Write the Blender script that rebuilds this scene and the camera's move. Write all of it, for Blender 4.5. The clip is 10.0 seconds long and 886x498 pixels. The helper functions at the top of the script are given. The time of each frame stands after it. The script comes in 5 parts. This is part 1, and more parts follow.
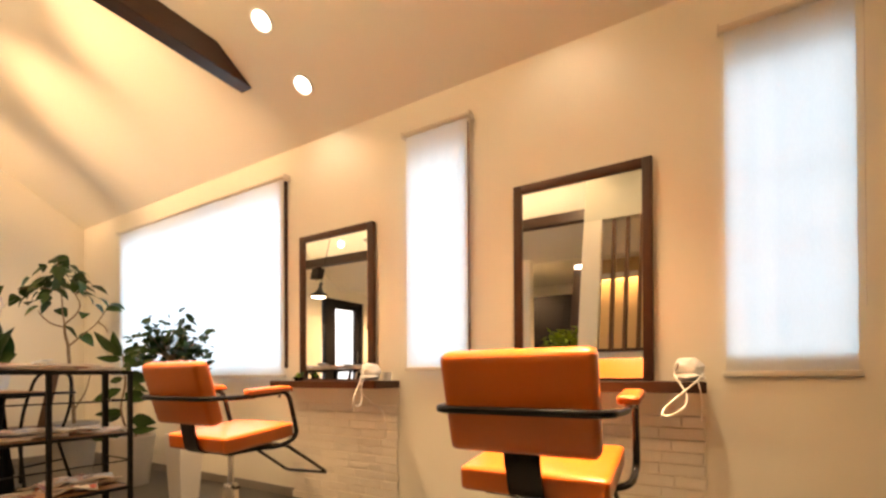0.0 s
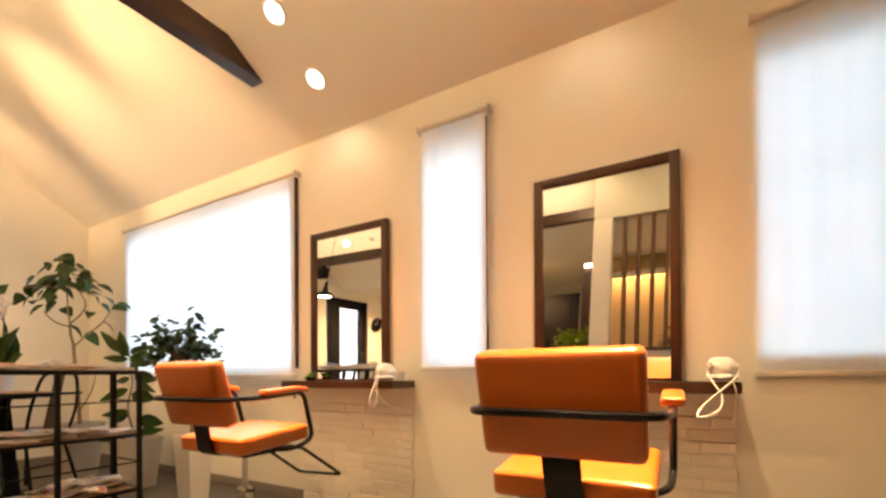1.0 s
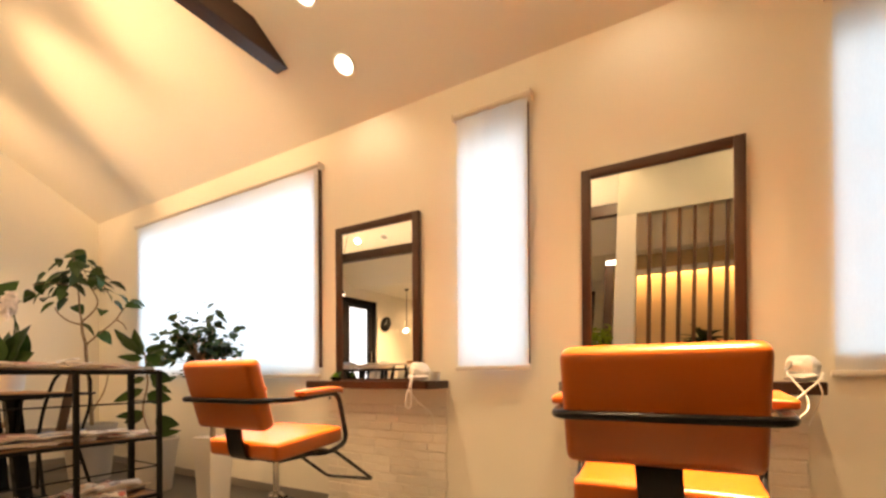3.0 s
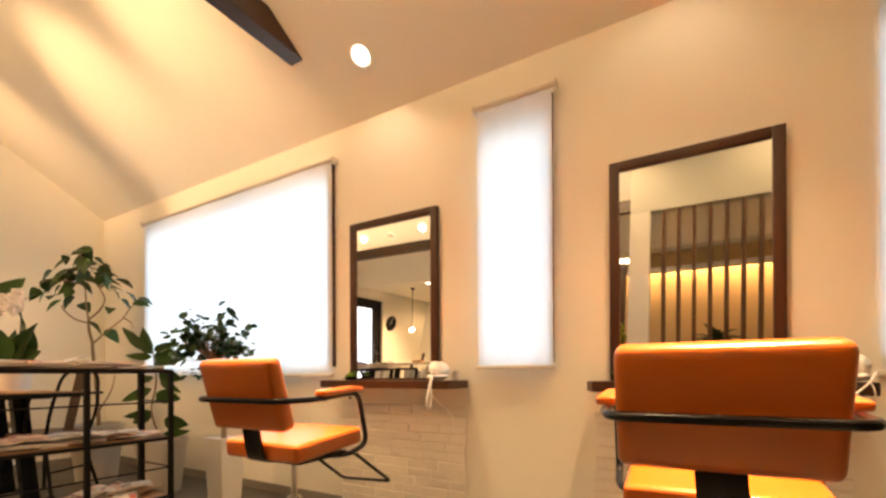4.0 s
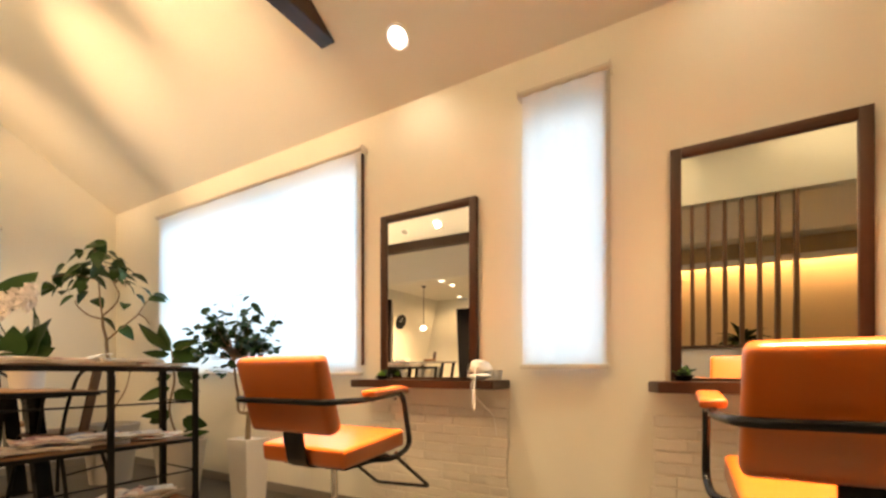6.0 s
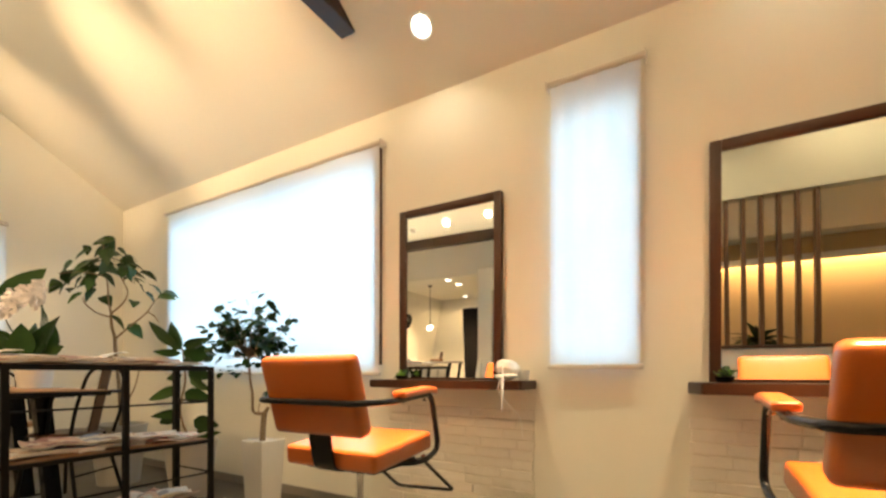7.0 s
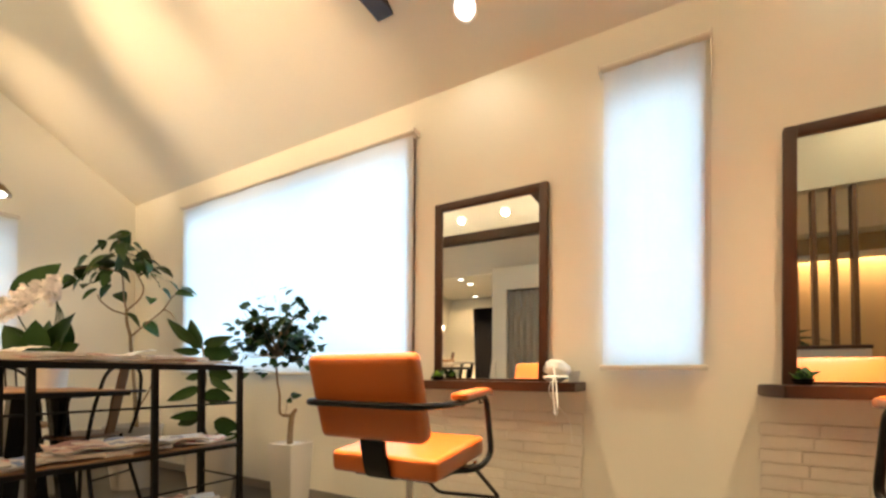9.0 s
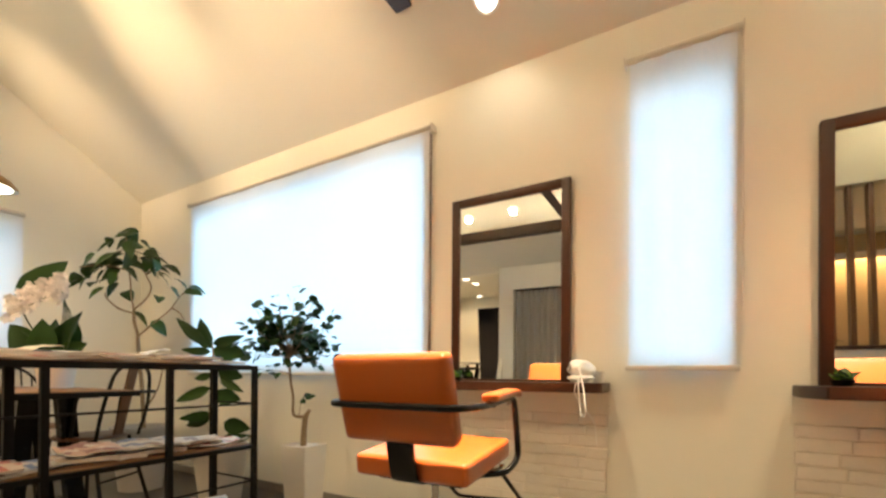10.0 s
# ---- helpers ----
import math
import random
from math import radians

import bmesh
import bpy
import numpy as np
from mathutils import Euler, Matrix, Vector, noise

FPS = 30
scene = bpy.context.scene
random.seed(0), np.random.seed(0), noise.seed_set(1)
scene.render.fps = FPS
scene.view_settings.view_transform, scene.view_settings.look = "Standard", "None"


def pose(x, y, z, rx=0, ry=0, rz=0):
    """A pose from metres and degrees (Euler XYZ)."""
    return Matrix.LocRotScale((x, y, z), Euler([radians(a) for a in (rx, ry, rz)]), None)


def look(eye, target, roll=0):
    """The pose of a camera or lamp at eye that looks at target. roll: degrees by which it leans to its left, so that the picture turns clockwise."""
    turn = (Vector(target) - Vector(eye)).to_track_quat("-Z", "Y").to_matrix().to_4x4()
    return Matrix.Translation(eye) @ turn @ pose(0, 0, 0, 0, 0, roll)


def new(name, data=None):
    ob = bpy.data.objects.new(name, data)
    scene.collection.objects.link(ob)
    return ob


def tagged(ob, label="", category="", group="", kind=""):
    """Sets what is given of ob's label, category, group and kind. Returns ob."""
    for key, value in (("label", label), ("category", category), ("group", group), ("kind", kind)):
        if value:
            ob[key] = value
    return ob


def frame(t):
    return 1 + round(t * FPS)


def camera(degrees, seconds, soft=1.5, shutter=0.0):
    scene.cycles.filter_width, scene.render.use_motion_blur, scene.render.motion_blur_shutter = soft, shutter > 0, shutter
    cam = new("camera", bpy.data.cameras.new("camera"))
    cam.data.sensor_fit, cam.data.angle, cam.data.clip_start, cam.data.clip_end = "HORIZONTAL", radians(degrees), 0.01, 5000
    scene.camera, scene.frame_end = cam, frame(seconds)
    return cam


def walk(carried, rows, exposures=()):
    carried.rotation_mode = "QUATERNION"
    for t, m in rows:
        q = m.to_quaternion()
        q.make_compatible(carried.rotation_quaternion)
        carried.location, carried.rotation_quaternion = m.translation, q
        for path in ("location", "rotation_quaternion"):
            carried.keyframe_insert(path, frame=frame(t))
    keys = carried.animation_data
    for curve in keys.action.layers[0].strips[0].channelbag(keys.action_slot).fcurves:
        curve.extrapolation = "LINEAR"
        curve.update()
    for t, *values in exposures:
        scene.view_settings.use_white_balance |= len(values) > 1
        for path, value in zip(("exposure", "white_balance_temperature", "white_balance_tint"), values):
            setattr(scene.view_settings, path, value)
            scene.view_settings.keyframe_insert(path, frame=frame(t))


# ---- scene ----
cam = camera(91.47, 10.0, soft=2.6)
METRES, EYE, TURN = 1.245, 0.839, 30.0
ROWS = [
    (0.0, 0.0, 0.0, 0.0, 0.0, 0.2607, 0.33),
    (0.5, -0.0353, 0.021, -0.005, 0.0113, 0.2267, 0.35),
    (1.0, -0.074, 0.04235, -0.0102, -0.0, 0.2154, 0.36),
    (1.5, -0.1135, 0.06528, -0.0161, -0.0, 0.204, 0.36),
    (2.0, -0.1517, 0.08857, -0.0227, 0.0227, 0.1927, 0.38),
    (2.5, -0.1904, 0.11089, -0.0292, 0.0113, 0.204, 0.37),
    (4.0, -0.3141, 0.18703, -0.0529, 0.0907, 0.1814, 0.3),
    (4.5, -0.3529, 0.20988, -0.0591, 0.102, 0.1247, 0.24),
    (5.0, -0.3927, 0.23264, -0.0654, 0.102, 0.102, 0.18),
    (5.5, -0.4361, 0.25778, -0.0723, 0.102, 0.068, 0.16),
    (7.0, -0.5824, 0.34088, -0.0961, 0.0907, 0.0793, -0.07),
    (7.5, -0.6296, 0.36673, -0.1042, 0.068, 0.0907, -0.14),
    (8.0, -0.6713, 0.38914, -0.1122, 0.0453, 0.17, -0.23),
    (8.5, -0.7123, 0.41199, -0.1194, 0.0567, 0.1927, -0.26),
    (9.0, -0.7523, 0.43395, -0.1246, 0.0453, 0.1927, -0.32),
    (9.5, -0.7929, 0.45486, -0.1317, 0.0113, 0.2494, -0.4),
    (10.0, -0.8303, 0.47586, -0.1372, 0.0, 0.238, -0.4),
]
walk(cam, [(t, pose(-0.008, -2.105, EYE, 0, 0, TURN) @ pose(METRES * x, METRES * y, METRES * z, 90 + pitch, roll, yaw)) for t, x, y, z, yaw, pitch, roll in ROWS],
     exposures=[(0.0, 0.06, 7550, 22), (2.7, 0.04, 7800, 23), (5.5, -0.02, 7300, 19), (7.0, -0.03, 6450, 8), (8.6, -0.04, 6250, 10), (10.0, -0.06, 6080, 8)])

# ---- world and lights ----
world = bpy.data.worlds.new("sky")
world.use_nodes = True
scene.world = world
wn = world.node_tree
sky = wn.nodes.new("ShaderNodeTexSky")
sky.sky_type, sky.sun_disc, sky.sun_elevation, sky.sun_rotation = "NISHITA", False, 0.7, 2.6
wn.links.new(sky.outputs[0], wn.nodes["Background"].inputs[0])
wn.nodes["Background"].inputs[1].default_value = 0.1

# Every level line of the salon falls away along one direction of the plan.
FALL = 0.28837
WAY = (-math.sin(radians(TURN)), math.cos(radians(TURN)))
GRADE = Matrix(((1, 0, 0, 0), (0, 1, 0, 0), (-FALL * WAY[0], -FALL * WAY[1], 1, 0), (0, 0, 0, 1)))


def lay(x, y, z=0.0):
    return Vector((x, y, z - FALL * (WAY[0] * x + WAY[1] * (y + 2.105))))


WARM = (1.0, 0.67, 0.34)
WEST, EAST, SOUTH = -5.71, 2.3, -6.3
DAY = (0.47, 0.77, 1.0)
CREAM = (1.0, 0.78, 0.47)
PALE = (1.0, 0.86, 0.64)


def area_lamp(name, at, facing, along, sx, sy, watts, colour):
    """A long lamp at a place, shining towards facing, its length laid with the grade."""
    d = bpy.data.lights.new(name, "AREA")
    d.shape, d.size, d.size_y, d.energy, d.color = "RECTANGLE", sx, sy, watts, colour
    o = new(name, d)
    x = (GRADE.to_3x3() @ Vector(along)).normalized()
    z = -Vector(facing)
    z = (z - x * z.dot(x)).normalized()
    o.matrix_world = Matrix.Translation(lay(*at)) @ Matrix((x, z.cross(x), z)).transposed().to_4x4()
    return o


def spot_lamp(name, at, target, watts, degrees, blend=0.6, colour=WARM, radius=0.04):
    d = bpy.data.lights.new(name, "SPOT")
    d.energy, d.spot_size, d.spot_blend, d.color, d.shadow_soft_size = watts, radians(degrees), blend, colour, radius
    o = new(name, d)
    o.matrix_world = look(lay(*at), lay(*target))
    return o


# skylight in the window openings, behind the blinds
WINDOWS = {"a": (-4.775, -2.502, 0.912, 2.17), "b": (-1.436, -1.057, 0.914, 2.16), "c": (0.114, 0.508, 0.914, 2.16)}
for key, bright in (("a", 4.5), ("b", 3.9), ("c", 3.1)):
    wx0, wx1, wz0, wz1 = WINDOWS[key]
    wide, tall = wx1 - wx0 + 0.35, wz1 - wz0 + 0.02
    area_lamp("daylight_" + key, ((wx0 + wx1) / 2, 0.05, (wz0 + wz1) / 2 - (0.045 if key == "a" else 0.08)), (0, -1, 0), (1, 0, 0), wide, tall, bright * math.pi * wide * tall, DAY)
area_lamp("daylight_d", (WEST - 0.155, -1.33, 1.465), (1, 0, 0), (0, 1, 0), 0.92, 1.03, 11, DAY)
# recessed lamps: place on the ceiling, watts, cone
# the last three, near the ridge, are unseen lamps added as fill
NORTH_LAMPS = [(-2.035, -0.274, 10, 125), (-2.025, -0.570, 1700, 37), (-0.50, -0.274, 7, 120), (-0.44, -0.570, 1950, 37), (-1.25, -1.78, 56, 142), (0.30, -1.78, 44, 142), (1.7, -1.78, 13, 142)]
# the last one is added out of sight to brighten the north slope
SOUTH_LAMPS = [(-4.90, -2.88, 8), (-3.826, -2.858, 22), (-3.185, -2.84, 66), (-2.12, -2.85, 58)]
# the last one is a hidden lamp added to light the rear passage
FLAT_LAMPS = [(-4.483, -4.28, 250), (-4.50, -4.715, 230), (-5.005, -6.02, 40), (-2.33, -4.25, 110)]
RISE, RIDGE = 0.589, -1.866


def vault(y):
    return 2.44 - RISE * y if y > RIDGE else 2.44 + RISE * (y - 2 * RIDGE)


for lx, ly, watts, cone in NORTH_LAMPS:
    narrow = cone < 80
    back = 0.20 if narrow else 0.40 if ly < -1 else 0.0
    spot_lamp("downlight_or_fill_beam", (lx, ly, vault(ly) - 0.03), (lx, ly - back, 0.6), watts, cone, 1.0 if narrow else 0.7, WARM if narrow else PALE if ly > -1 else (1.0, 0.73, 0.41))
    if narrow:
        spot_lamp("downlight_spill", (lx, ly, vault(ly) - 0.03), (lx, ly, 0.6), watts * 0.15, 62, 1.0, CREAM, 0.06)
for lx, ly, watts in SOUTH_LAMPS:
    spot_lamp("downlight_or_fill_beam", (lx, ly, vault(ly) - 0.03), (lx, ly + RISE, vault(ly) - 1.03), watts, 150)
for lx, ly, watts in FLAT_LAMPS:
    spot_lamp("downlight_or_fill_beam", (lx, ly, 2.36), (lx, ly, 0), watts, 140)
# uplights on the long beam wash the western slope
UPLIGHTS = [(-4.60, -5.32, -0.45, 260), (-3.80, -4.02, -0.45, 400), (-3.18, -3.08, -0.50, 370)]
for ux, tx, ty, watts in UPLIGHTS:
    spot_lamp("uplight_or_fill_beam", (ux, -2.78, 2.687), (tx, ty, vault(ty) - 0.02), watts, 31, 1.0, (1.0, 0.66, 0.36), 0.014)
# unseen fill spot added to brighten the ceiling east of the tie beam
spot_lamp("uplight_or_fill_beam", (-1.55, -2.79, 2.678), (-1.75, -0.65, vault(-0.65)), 66, 88, 1.0, CREAM, 0.005)
# two unseen strips added above the beam as fill for both slopes
area_lamp("beam_fill_strip", (-3.3, -2.775, 2.688), (0, 0.35, 1), (1, 0, 0), 4.3, 0.02, 54, CREAM)
area_lamp("beam_fill_strip", (-3.3, -2.80, 2.688), (0, -0.6, 1), (1, 0, 0), 4.3, 0.02, 1.8, CREAM)
# pendant over the table
spot_lamp("pendant_beam", (-4.91, -1.215, 1.945), (-4.91, -1.215, 0), 36, 150, 0.6)
# cove strip on the rear wall
area_lamp("cove_strip", (0.45, -4.362, 2.102), (0, -0.04, -1), (1, 0, 0), 3.4, 0.02, 95, (1.0, 0.62, 0.27))


# ---- materials ----
def material(name, colour, rough=0.6, metal=0.0, spread=0.08, scale=6.0, fine=60.0, bump=0.05, random_tint=0.0, coat=0.0, spec=0.5, coat_rough=0.14):
    m = bpy.data.materials.new(name)
    m.use_nodes = True
    n, l = m.node_tree.nodes, m.node_tree.links
    b = n["Principled BSDF"]
    b.inputs["Metallic"].default_value = metal
    b.inputs["Coat Weight"].default_value = coat
    b.inputs["Coat Roughness"].default_value = coat_rough
    b.inputs["Specular IOR Level"].default_value = spec
    co = n.new("ShaderNodeTexCoord")
    big = n.new("ShaderNodeTexNoise")
    big.inputs["Scale"].default_value, big.inputs["Detail"].default_value = scale, 4
    small = n.new("ShaderNodeTexNoise")
    small.inputs["Scale"].default_value, small.inputs["Detail"].default_value = fine, 3
    l.new(co.outputs["Object"], big.inputs["Vector"])
    l.new(co.outputs["Object"], small.inputs["Vector"])
    ramp = n.new("ShaderNodeMix")
    ramp.data_type = "RGBA"
    lo = [c * (1 - spread) for c in colour] + [1]
    hi = [min(1, c * (1 + spread)) for c in colour] + [1]
    ramp.inputs["A"].default_value, ramp.inputs["B"].default_value = lo, hi
    l.new(big.outputs["Fac"], ramp.inputs["Factor"])
    out = ramp.outputs["Result"]
    if random_tint:
        info = n.new("ShaderNodeObjectInfo")
        hsv = n.new("ShaderNodeHueSaturation")
        mr = n.new("ShaderNodeMapRange")
        mr.inputs["To Min"].default_value, mr.inputs["To Max"].default_value = 1 - random_tint, 1 + random_tint
        l.new(info.outputs["Random"], mr.inputs["Value"])
        l.new(mr.outputs["Result"], hsv.inputs["Value"])
        l.new(out, hsv.inputs["Color"])
        out = hsv.outputs["Color"]
    l.new(out, b.inputs["Base Color"])
    rr = n.new("ShaderNodeMapRange")
    rr.inputs["To Min"].default_value, rr.inputs["To Max"].default_value = max(0.02, rough - 0.08), min(1, rough + 0.08)
    l.new(big.outputs["Fac"], rr.inputs["Value"])
    l.new(rr.outputs["Result"], b.inputs["Roughness"])
    if bump:
        bp = n.new("ShaderNodeBump")
        bp.inputs["Strength"].default_value, bp.inputs["Distance"].default_value = bump, 0.01
        l.new(small.outputs["Fac"], bp.inputs["Height"])
        l.new(bp.outputs["Normal"], b.inputs["Normal"])
    return m


def wood(name, dark, light, rough=0.45, stretch=(1, 12, 12), coat=0.0):
    m = bpy.data.materials.new(name)
    m.use_nodes = True
    n, l = m.node_tree.nodes, m.node_tree.links
    b = n["Principled BSDF"]
    b.inputs["Roughness"].default_value = rough
    b.inputs["Coat Weight"].default_value = coat
    co, mp, no = n.new("ShaderNodeTexCoord"), n.new("ShaderNodeMapping"), n.new("ShaderNodeTexNoise")
    mp.inputs["Scale"].default_value = stretch
    no.inputs["Scale"].default_value, no.inputs["Detail"].default_value, no.inputs["Distortion"].default_value = 4, 6, 0.6
    l.new(co.outputs["Object"], mp.inputs["Vector"])
    l.new(mp.outputs["Vector"], no.inputs["Vector"])
    mx = n.new("ShaderNodeMix")
    mx.data_type = "RGBA"
    mx.inputs["A"].default_value, mx.inputs["B"].default_value = (*dark, 1), (*light, 1)
    l.new(no.outputs["Fac"], mx.inputs["Factor"])
    l.new(mx.outputs["Result"], b.inputs["Base Color"])
    bp = n.new("ShaderNodeBump")
    bp.inputs["Strength"].default_value, bp.inputs["Distance"].default_value = 0.15, 0.005
    l.new(no.outputs["Fac"], bp.inputs["Height"])
    l.new(bp.outputs["Normal"], b.inputs["Normal"])
    return m


def glow(name, colour, strength):
    m = bpy.data.materials.new(name)
    m.use_nodes = True
    b = m.node_tree.nodes["Principled BSDF"]
    b.inputs["Base Color"].default_value = (0.8, 0.8, 0.8, 1)
    b.inputs["Emission Color"].default_value = (*colour, 1)
    b.inputs["Emission Strength"].default_value = strength
    return m


def blind_cloth():
    m = bpy.data.materials.new("blind_cloth")
    m.use_nodes = True
    n, l = m.node_tree.nodes, m.node_tree.links
    n.remove(n["Principled BSDF"])
    co, mp, wv = n.new("ShaderNodeTexCoord"), n.new("ShaderNodeMapping"), n.new("ShaderNodeTexNoise")
    mp.inputs["Scale"].default_value = (260, 260, 40)
    wv.inputs["Scale"].default_value = 1.0
    l.new(co.outputs["Object"], mp.inputs["Vector"])
    l.new(mp.outputs["Vector"], wv.inputs["Vector"])
    mr = n.new("ShaderNodeMapRange")
    mr.inputs["To Min"].default_value, mr.inputs["To Max"].default_value = 0.76, 0.82
    l.new(wv.outputs["Fac"], mr.inputs["Value"])
    d, t, mx = n.new("ShaderNodeBsdfDiffuse"), n.new("ShaderNodeBsdfTranslucent"), n.new("ShaderNodeMixShader")
    l.new(mr.outputs["Result"], d.inputs["Color"])
    l.new(mr.outputs["Result"], t.inputs["Color"])
    mx.inputs["Fac"].default_value = 0.42
    l.new(d.outputs[0], mx.inputs[1])
    l.new(t.outputs[0], mx.inputs[2])
    l.new(mx.outputs[0], n["Material Output"].inputs["Surface"])
    return m


def glass(name, colour=(1, 1, 1), rough=0.0):
    m = bpy.data.materials.new(name)
    m.use_nodes = True
    b = m.node_tree.nodes["Principled BSDF"]
    b.inputs["Base Color"].default_value = (*colour, 1)
    b.inputs["Roughness"].default_value = rough
    b.inputs["Transmission Weight"].default_value = 1.0
    b.inputs["IOR"].default_value = 1.45
    return m


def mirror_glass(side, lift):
    # A fixed tilted shading normal shifts the reflection; the pane itself stands upright.
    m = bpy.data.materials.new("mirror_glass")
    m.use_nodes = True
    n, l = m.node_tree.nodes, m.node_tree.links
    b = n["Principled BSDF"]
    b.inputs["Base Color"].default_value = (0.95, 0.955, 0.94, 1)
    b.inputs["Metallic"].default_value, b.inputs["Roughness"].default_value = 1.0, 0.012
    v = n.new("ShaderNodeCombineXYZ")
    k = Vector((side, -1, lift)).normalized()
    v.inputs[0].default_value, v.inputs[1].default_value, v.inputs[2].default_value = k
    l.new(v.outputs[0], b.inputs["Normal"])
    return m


PLASTER = material("plaster", (0.80, 0.775, 0.685), 0.85, spread=0.03, scale=2.0, fine=180, bump=0.12)
# darker plaster: the dim light on the header is put into its colour
DIMHEADER = material("dimmed_header_plaster", (0.60, 0.61, 0.52), 0.85, spread=0.04, scale=2.0, fine=120, bump=0.12)
TANWALL = material("tan_plaster", (0.52, 0.37, 0.20), 0.85, spread=0.06, scale=2.0, fine=90, bump=0.12)
CEILING = material("ceiling_paper", (0.82, 0.79, 0.69), 0.9, spread=0.03, scale=1.5, fine=140, bump=0.10)
FLOOR = material("floor_vinyl", (0.066, 0.059, 0.050), 0.42, spread=0.22, scale=3.0, fine=40, bump=0.04)
BASE = material("baseboard_paint", (0.22, 0.20, 0.18), 0.5, spread=0.1)
BRICK = material("white_brick", (0.78, 0.74, 0.67), 0.7, spread=0.08, scale=14, fine=90, bump=0.3, random_tint=0.04)
MORTAR = material("mortar", (0.72, 0.67, 0.58), 0.95, spread=0.12, scale=20, fine=120, bump=0.4)
DARKWOOD = wood("dark_stained_wood", (0.020, 0.007, 0.003), (0.068, 0.023, 0.008), 0.5, (10, 10, 1.2))
SLATWOOD = wood("slat_wood", (0.075, 0.034, 0.014), (0.15, 0.072, 0.030), 0.5, (10, 10, 1))
DARKWOOD_X = wood("dark_stained_wood_long", (0.020, 0.007, 0.003), (0.064, 0.022, 0.008), 0.45, (1.2, 10, 10))
BEAMWOOD = wood("beam_wood", (0.020, 0.009, 0.004), (0.060, 0.025, 0.011), 0.4, (8, 1.0, 8), 0.1)
WALNUT = wood("dark_walnut", (0.07, 0.030, 0.013), (0.15, 0.065, 0.028), 0.45, (8, 8, 1.5))
OAK = wood("worn_oak", (0.16, 0.075, 0.028), (0.33, 0.17, 0.07), 0.5, (8, 1.5, 8))
LEATHER = material("orange_vinyl_leather", (0.455, 0.100, 0.010), 0.33, spread=0.08, scale=5, fine=240, bump=0.07, coat=0.9, spec=0.35, coat_rough=0.24)
BLACKMETAL = material("black_painted_steel", (0.006, 0.006, 0.0065), 0.24, spread=0.25, scale=30, bump=0.03, spec=0.3)
IRON = material("black_iron", (0.006, 0.005, 0.0045), 0.55, spread=0.3, scale=25, bump=0.15, spec=0.2)
CHROME = material("chrome", (0.72, 0.70, 0.67), 0.12, 1.0, spread=0.05, bump=0.0)
BRASS = material("aged_brass", (0.32, 0.21, 0.09), 0.35, 1.0, spread=0.15)
WHITEPLASTIC = material("white_plastic", (0.84, 0.84, 0.81), 0.3, spread=0.05, scale=40, fine=90, bump=0.25)
IVORY = material("ivory_rail", (0.64, 0.60, 0.53), 0.45, spread=0.03, bump=0.0)
POTGREY = material("pale_grey_pot", (0.50, 0.47, 0.42), 0.4, spread=0.07, scale=5, bump=0.03, coat=0.1)
POT = material("white_glazed_pot", (0.78, 0.76, 0.72), 0.32, spread=0.05, scale=5, bump=0.02, coat=0.2)
GRAVEL = material("white_gravel", (0.70, 0.67, 0.62), 0.8, spread=0.25, scale=90, fine=140, bump=1.0)
SOIL = material("potting_soil", (0.045, 0.028, 0.016), 0.95, spread=0.4, scale=40, fine=160, bump=0.9)
LEAF = material("leaf_green", (0.024, 0.058, 0.011), 0.42, spread=0.35, scale=9, fine=50, bump=0.12, random_tint=0.3, spec=0.3)
LEAFDARK = material("leaf_dark_green", (0.018, 0.048, 0.010), 0.5, spread=0.35, scale=9, fine=50, bump=0.12, random_tint=0.35, spec=0.25)
LEAFBRIGHT = material("leaf_bright_green", (0.27, 0.42, 0.035), 0.5, spread=0.3, scale=9, fine=50, bump=0.1, random_tint=0.3, spec=0.3)
LEAFLIGHT = material("leaf_light_green", (0.20, 0.40, 0.04), 0.45, spread=0.3, scale=9, bump=0.1, random_tint=0.3)
BARK = material("grey_bark", (0.25, 0.18, 0.11), 0.85, spread=0.25, scale=18, fine=80, bump=0.5)
PETAL = material("orchid_petal", (0.82, 0.77, 0.76), 0.55, spread=0.12, scale=30, bump=0.05, random_tint=0.22)
SHEET = material("bluish_white_sheet", (0.74, 0.79, 0.86), 0.5, spread=0.04, scale=12, bump=0.02)
PAPER = material("paper_edges", (0.76, 0.71, 0.63), 0.75, spread=0.1, scale=30, bump=0.05)
CURTAIN = material("grey_curtain", (0.36, 0.34, 0.30), 0.85, spread=0.06, scale=10, fine=200, bump=0.2)
BLACKDOOR = material("black_door", (0.010, 0.009, 0.010), 0.8, spread=0.2, bump=0.02, spec=0.15)
LAMPWHITE = glow("lamp_diffuser", (1.0, 0.86, 0.66), 9.0)
SKYGLOW = glow("outdoor_sky", (0.85, 0.93, 1.0), 1.6)
CLOTH = blind_cloth()
PANE = glass("window_glass")
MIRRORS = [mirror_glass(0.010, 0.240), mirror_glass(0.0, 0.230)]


# ---- building helpers ----
LEAN = Matrix(((1, 0, 0, 0), (0, 1, 0.3, 0), (0, 0, 1, 0), (0, 0, 0, 1)))  # the rear rooms stand with this batter


def put(name, bm, mat, smooth=False):
    bm.transform(GRADE)
    me = bpy.data.meshes.new(name)
    bm.to_mesh(me)
    bm.free()
    me.materials.append(mat)
    if smooth:
        me.shade_smooth()
        me.set_sharp_from_angle(angle=radians(42))
    return me


def thing(name, x, y, z=0.0, label="", category="", group="", kind=""):
    o = new(name)
    o.empty_display_size = 0.05
    o.location = lay(x, y, z)
    return tagged(o, label, category, group, kind)


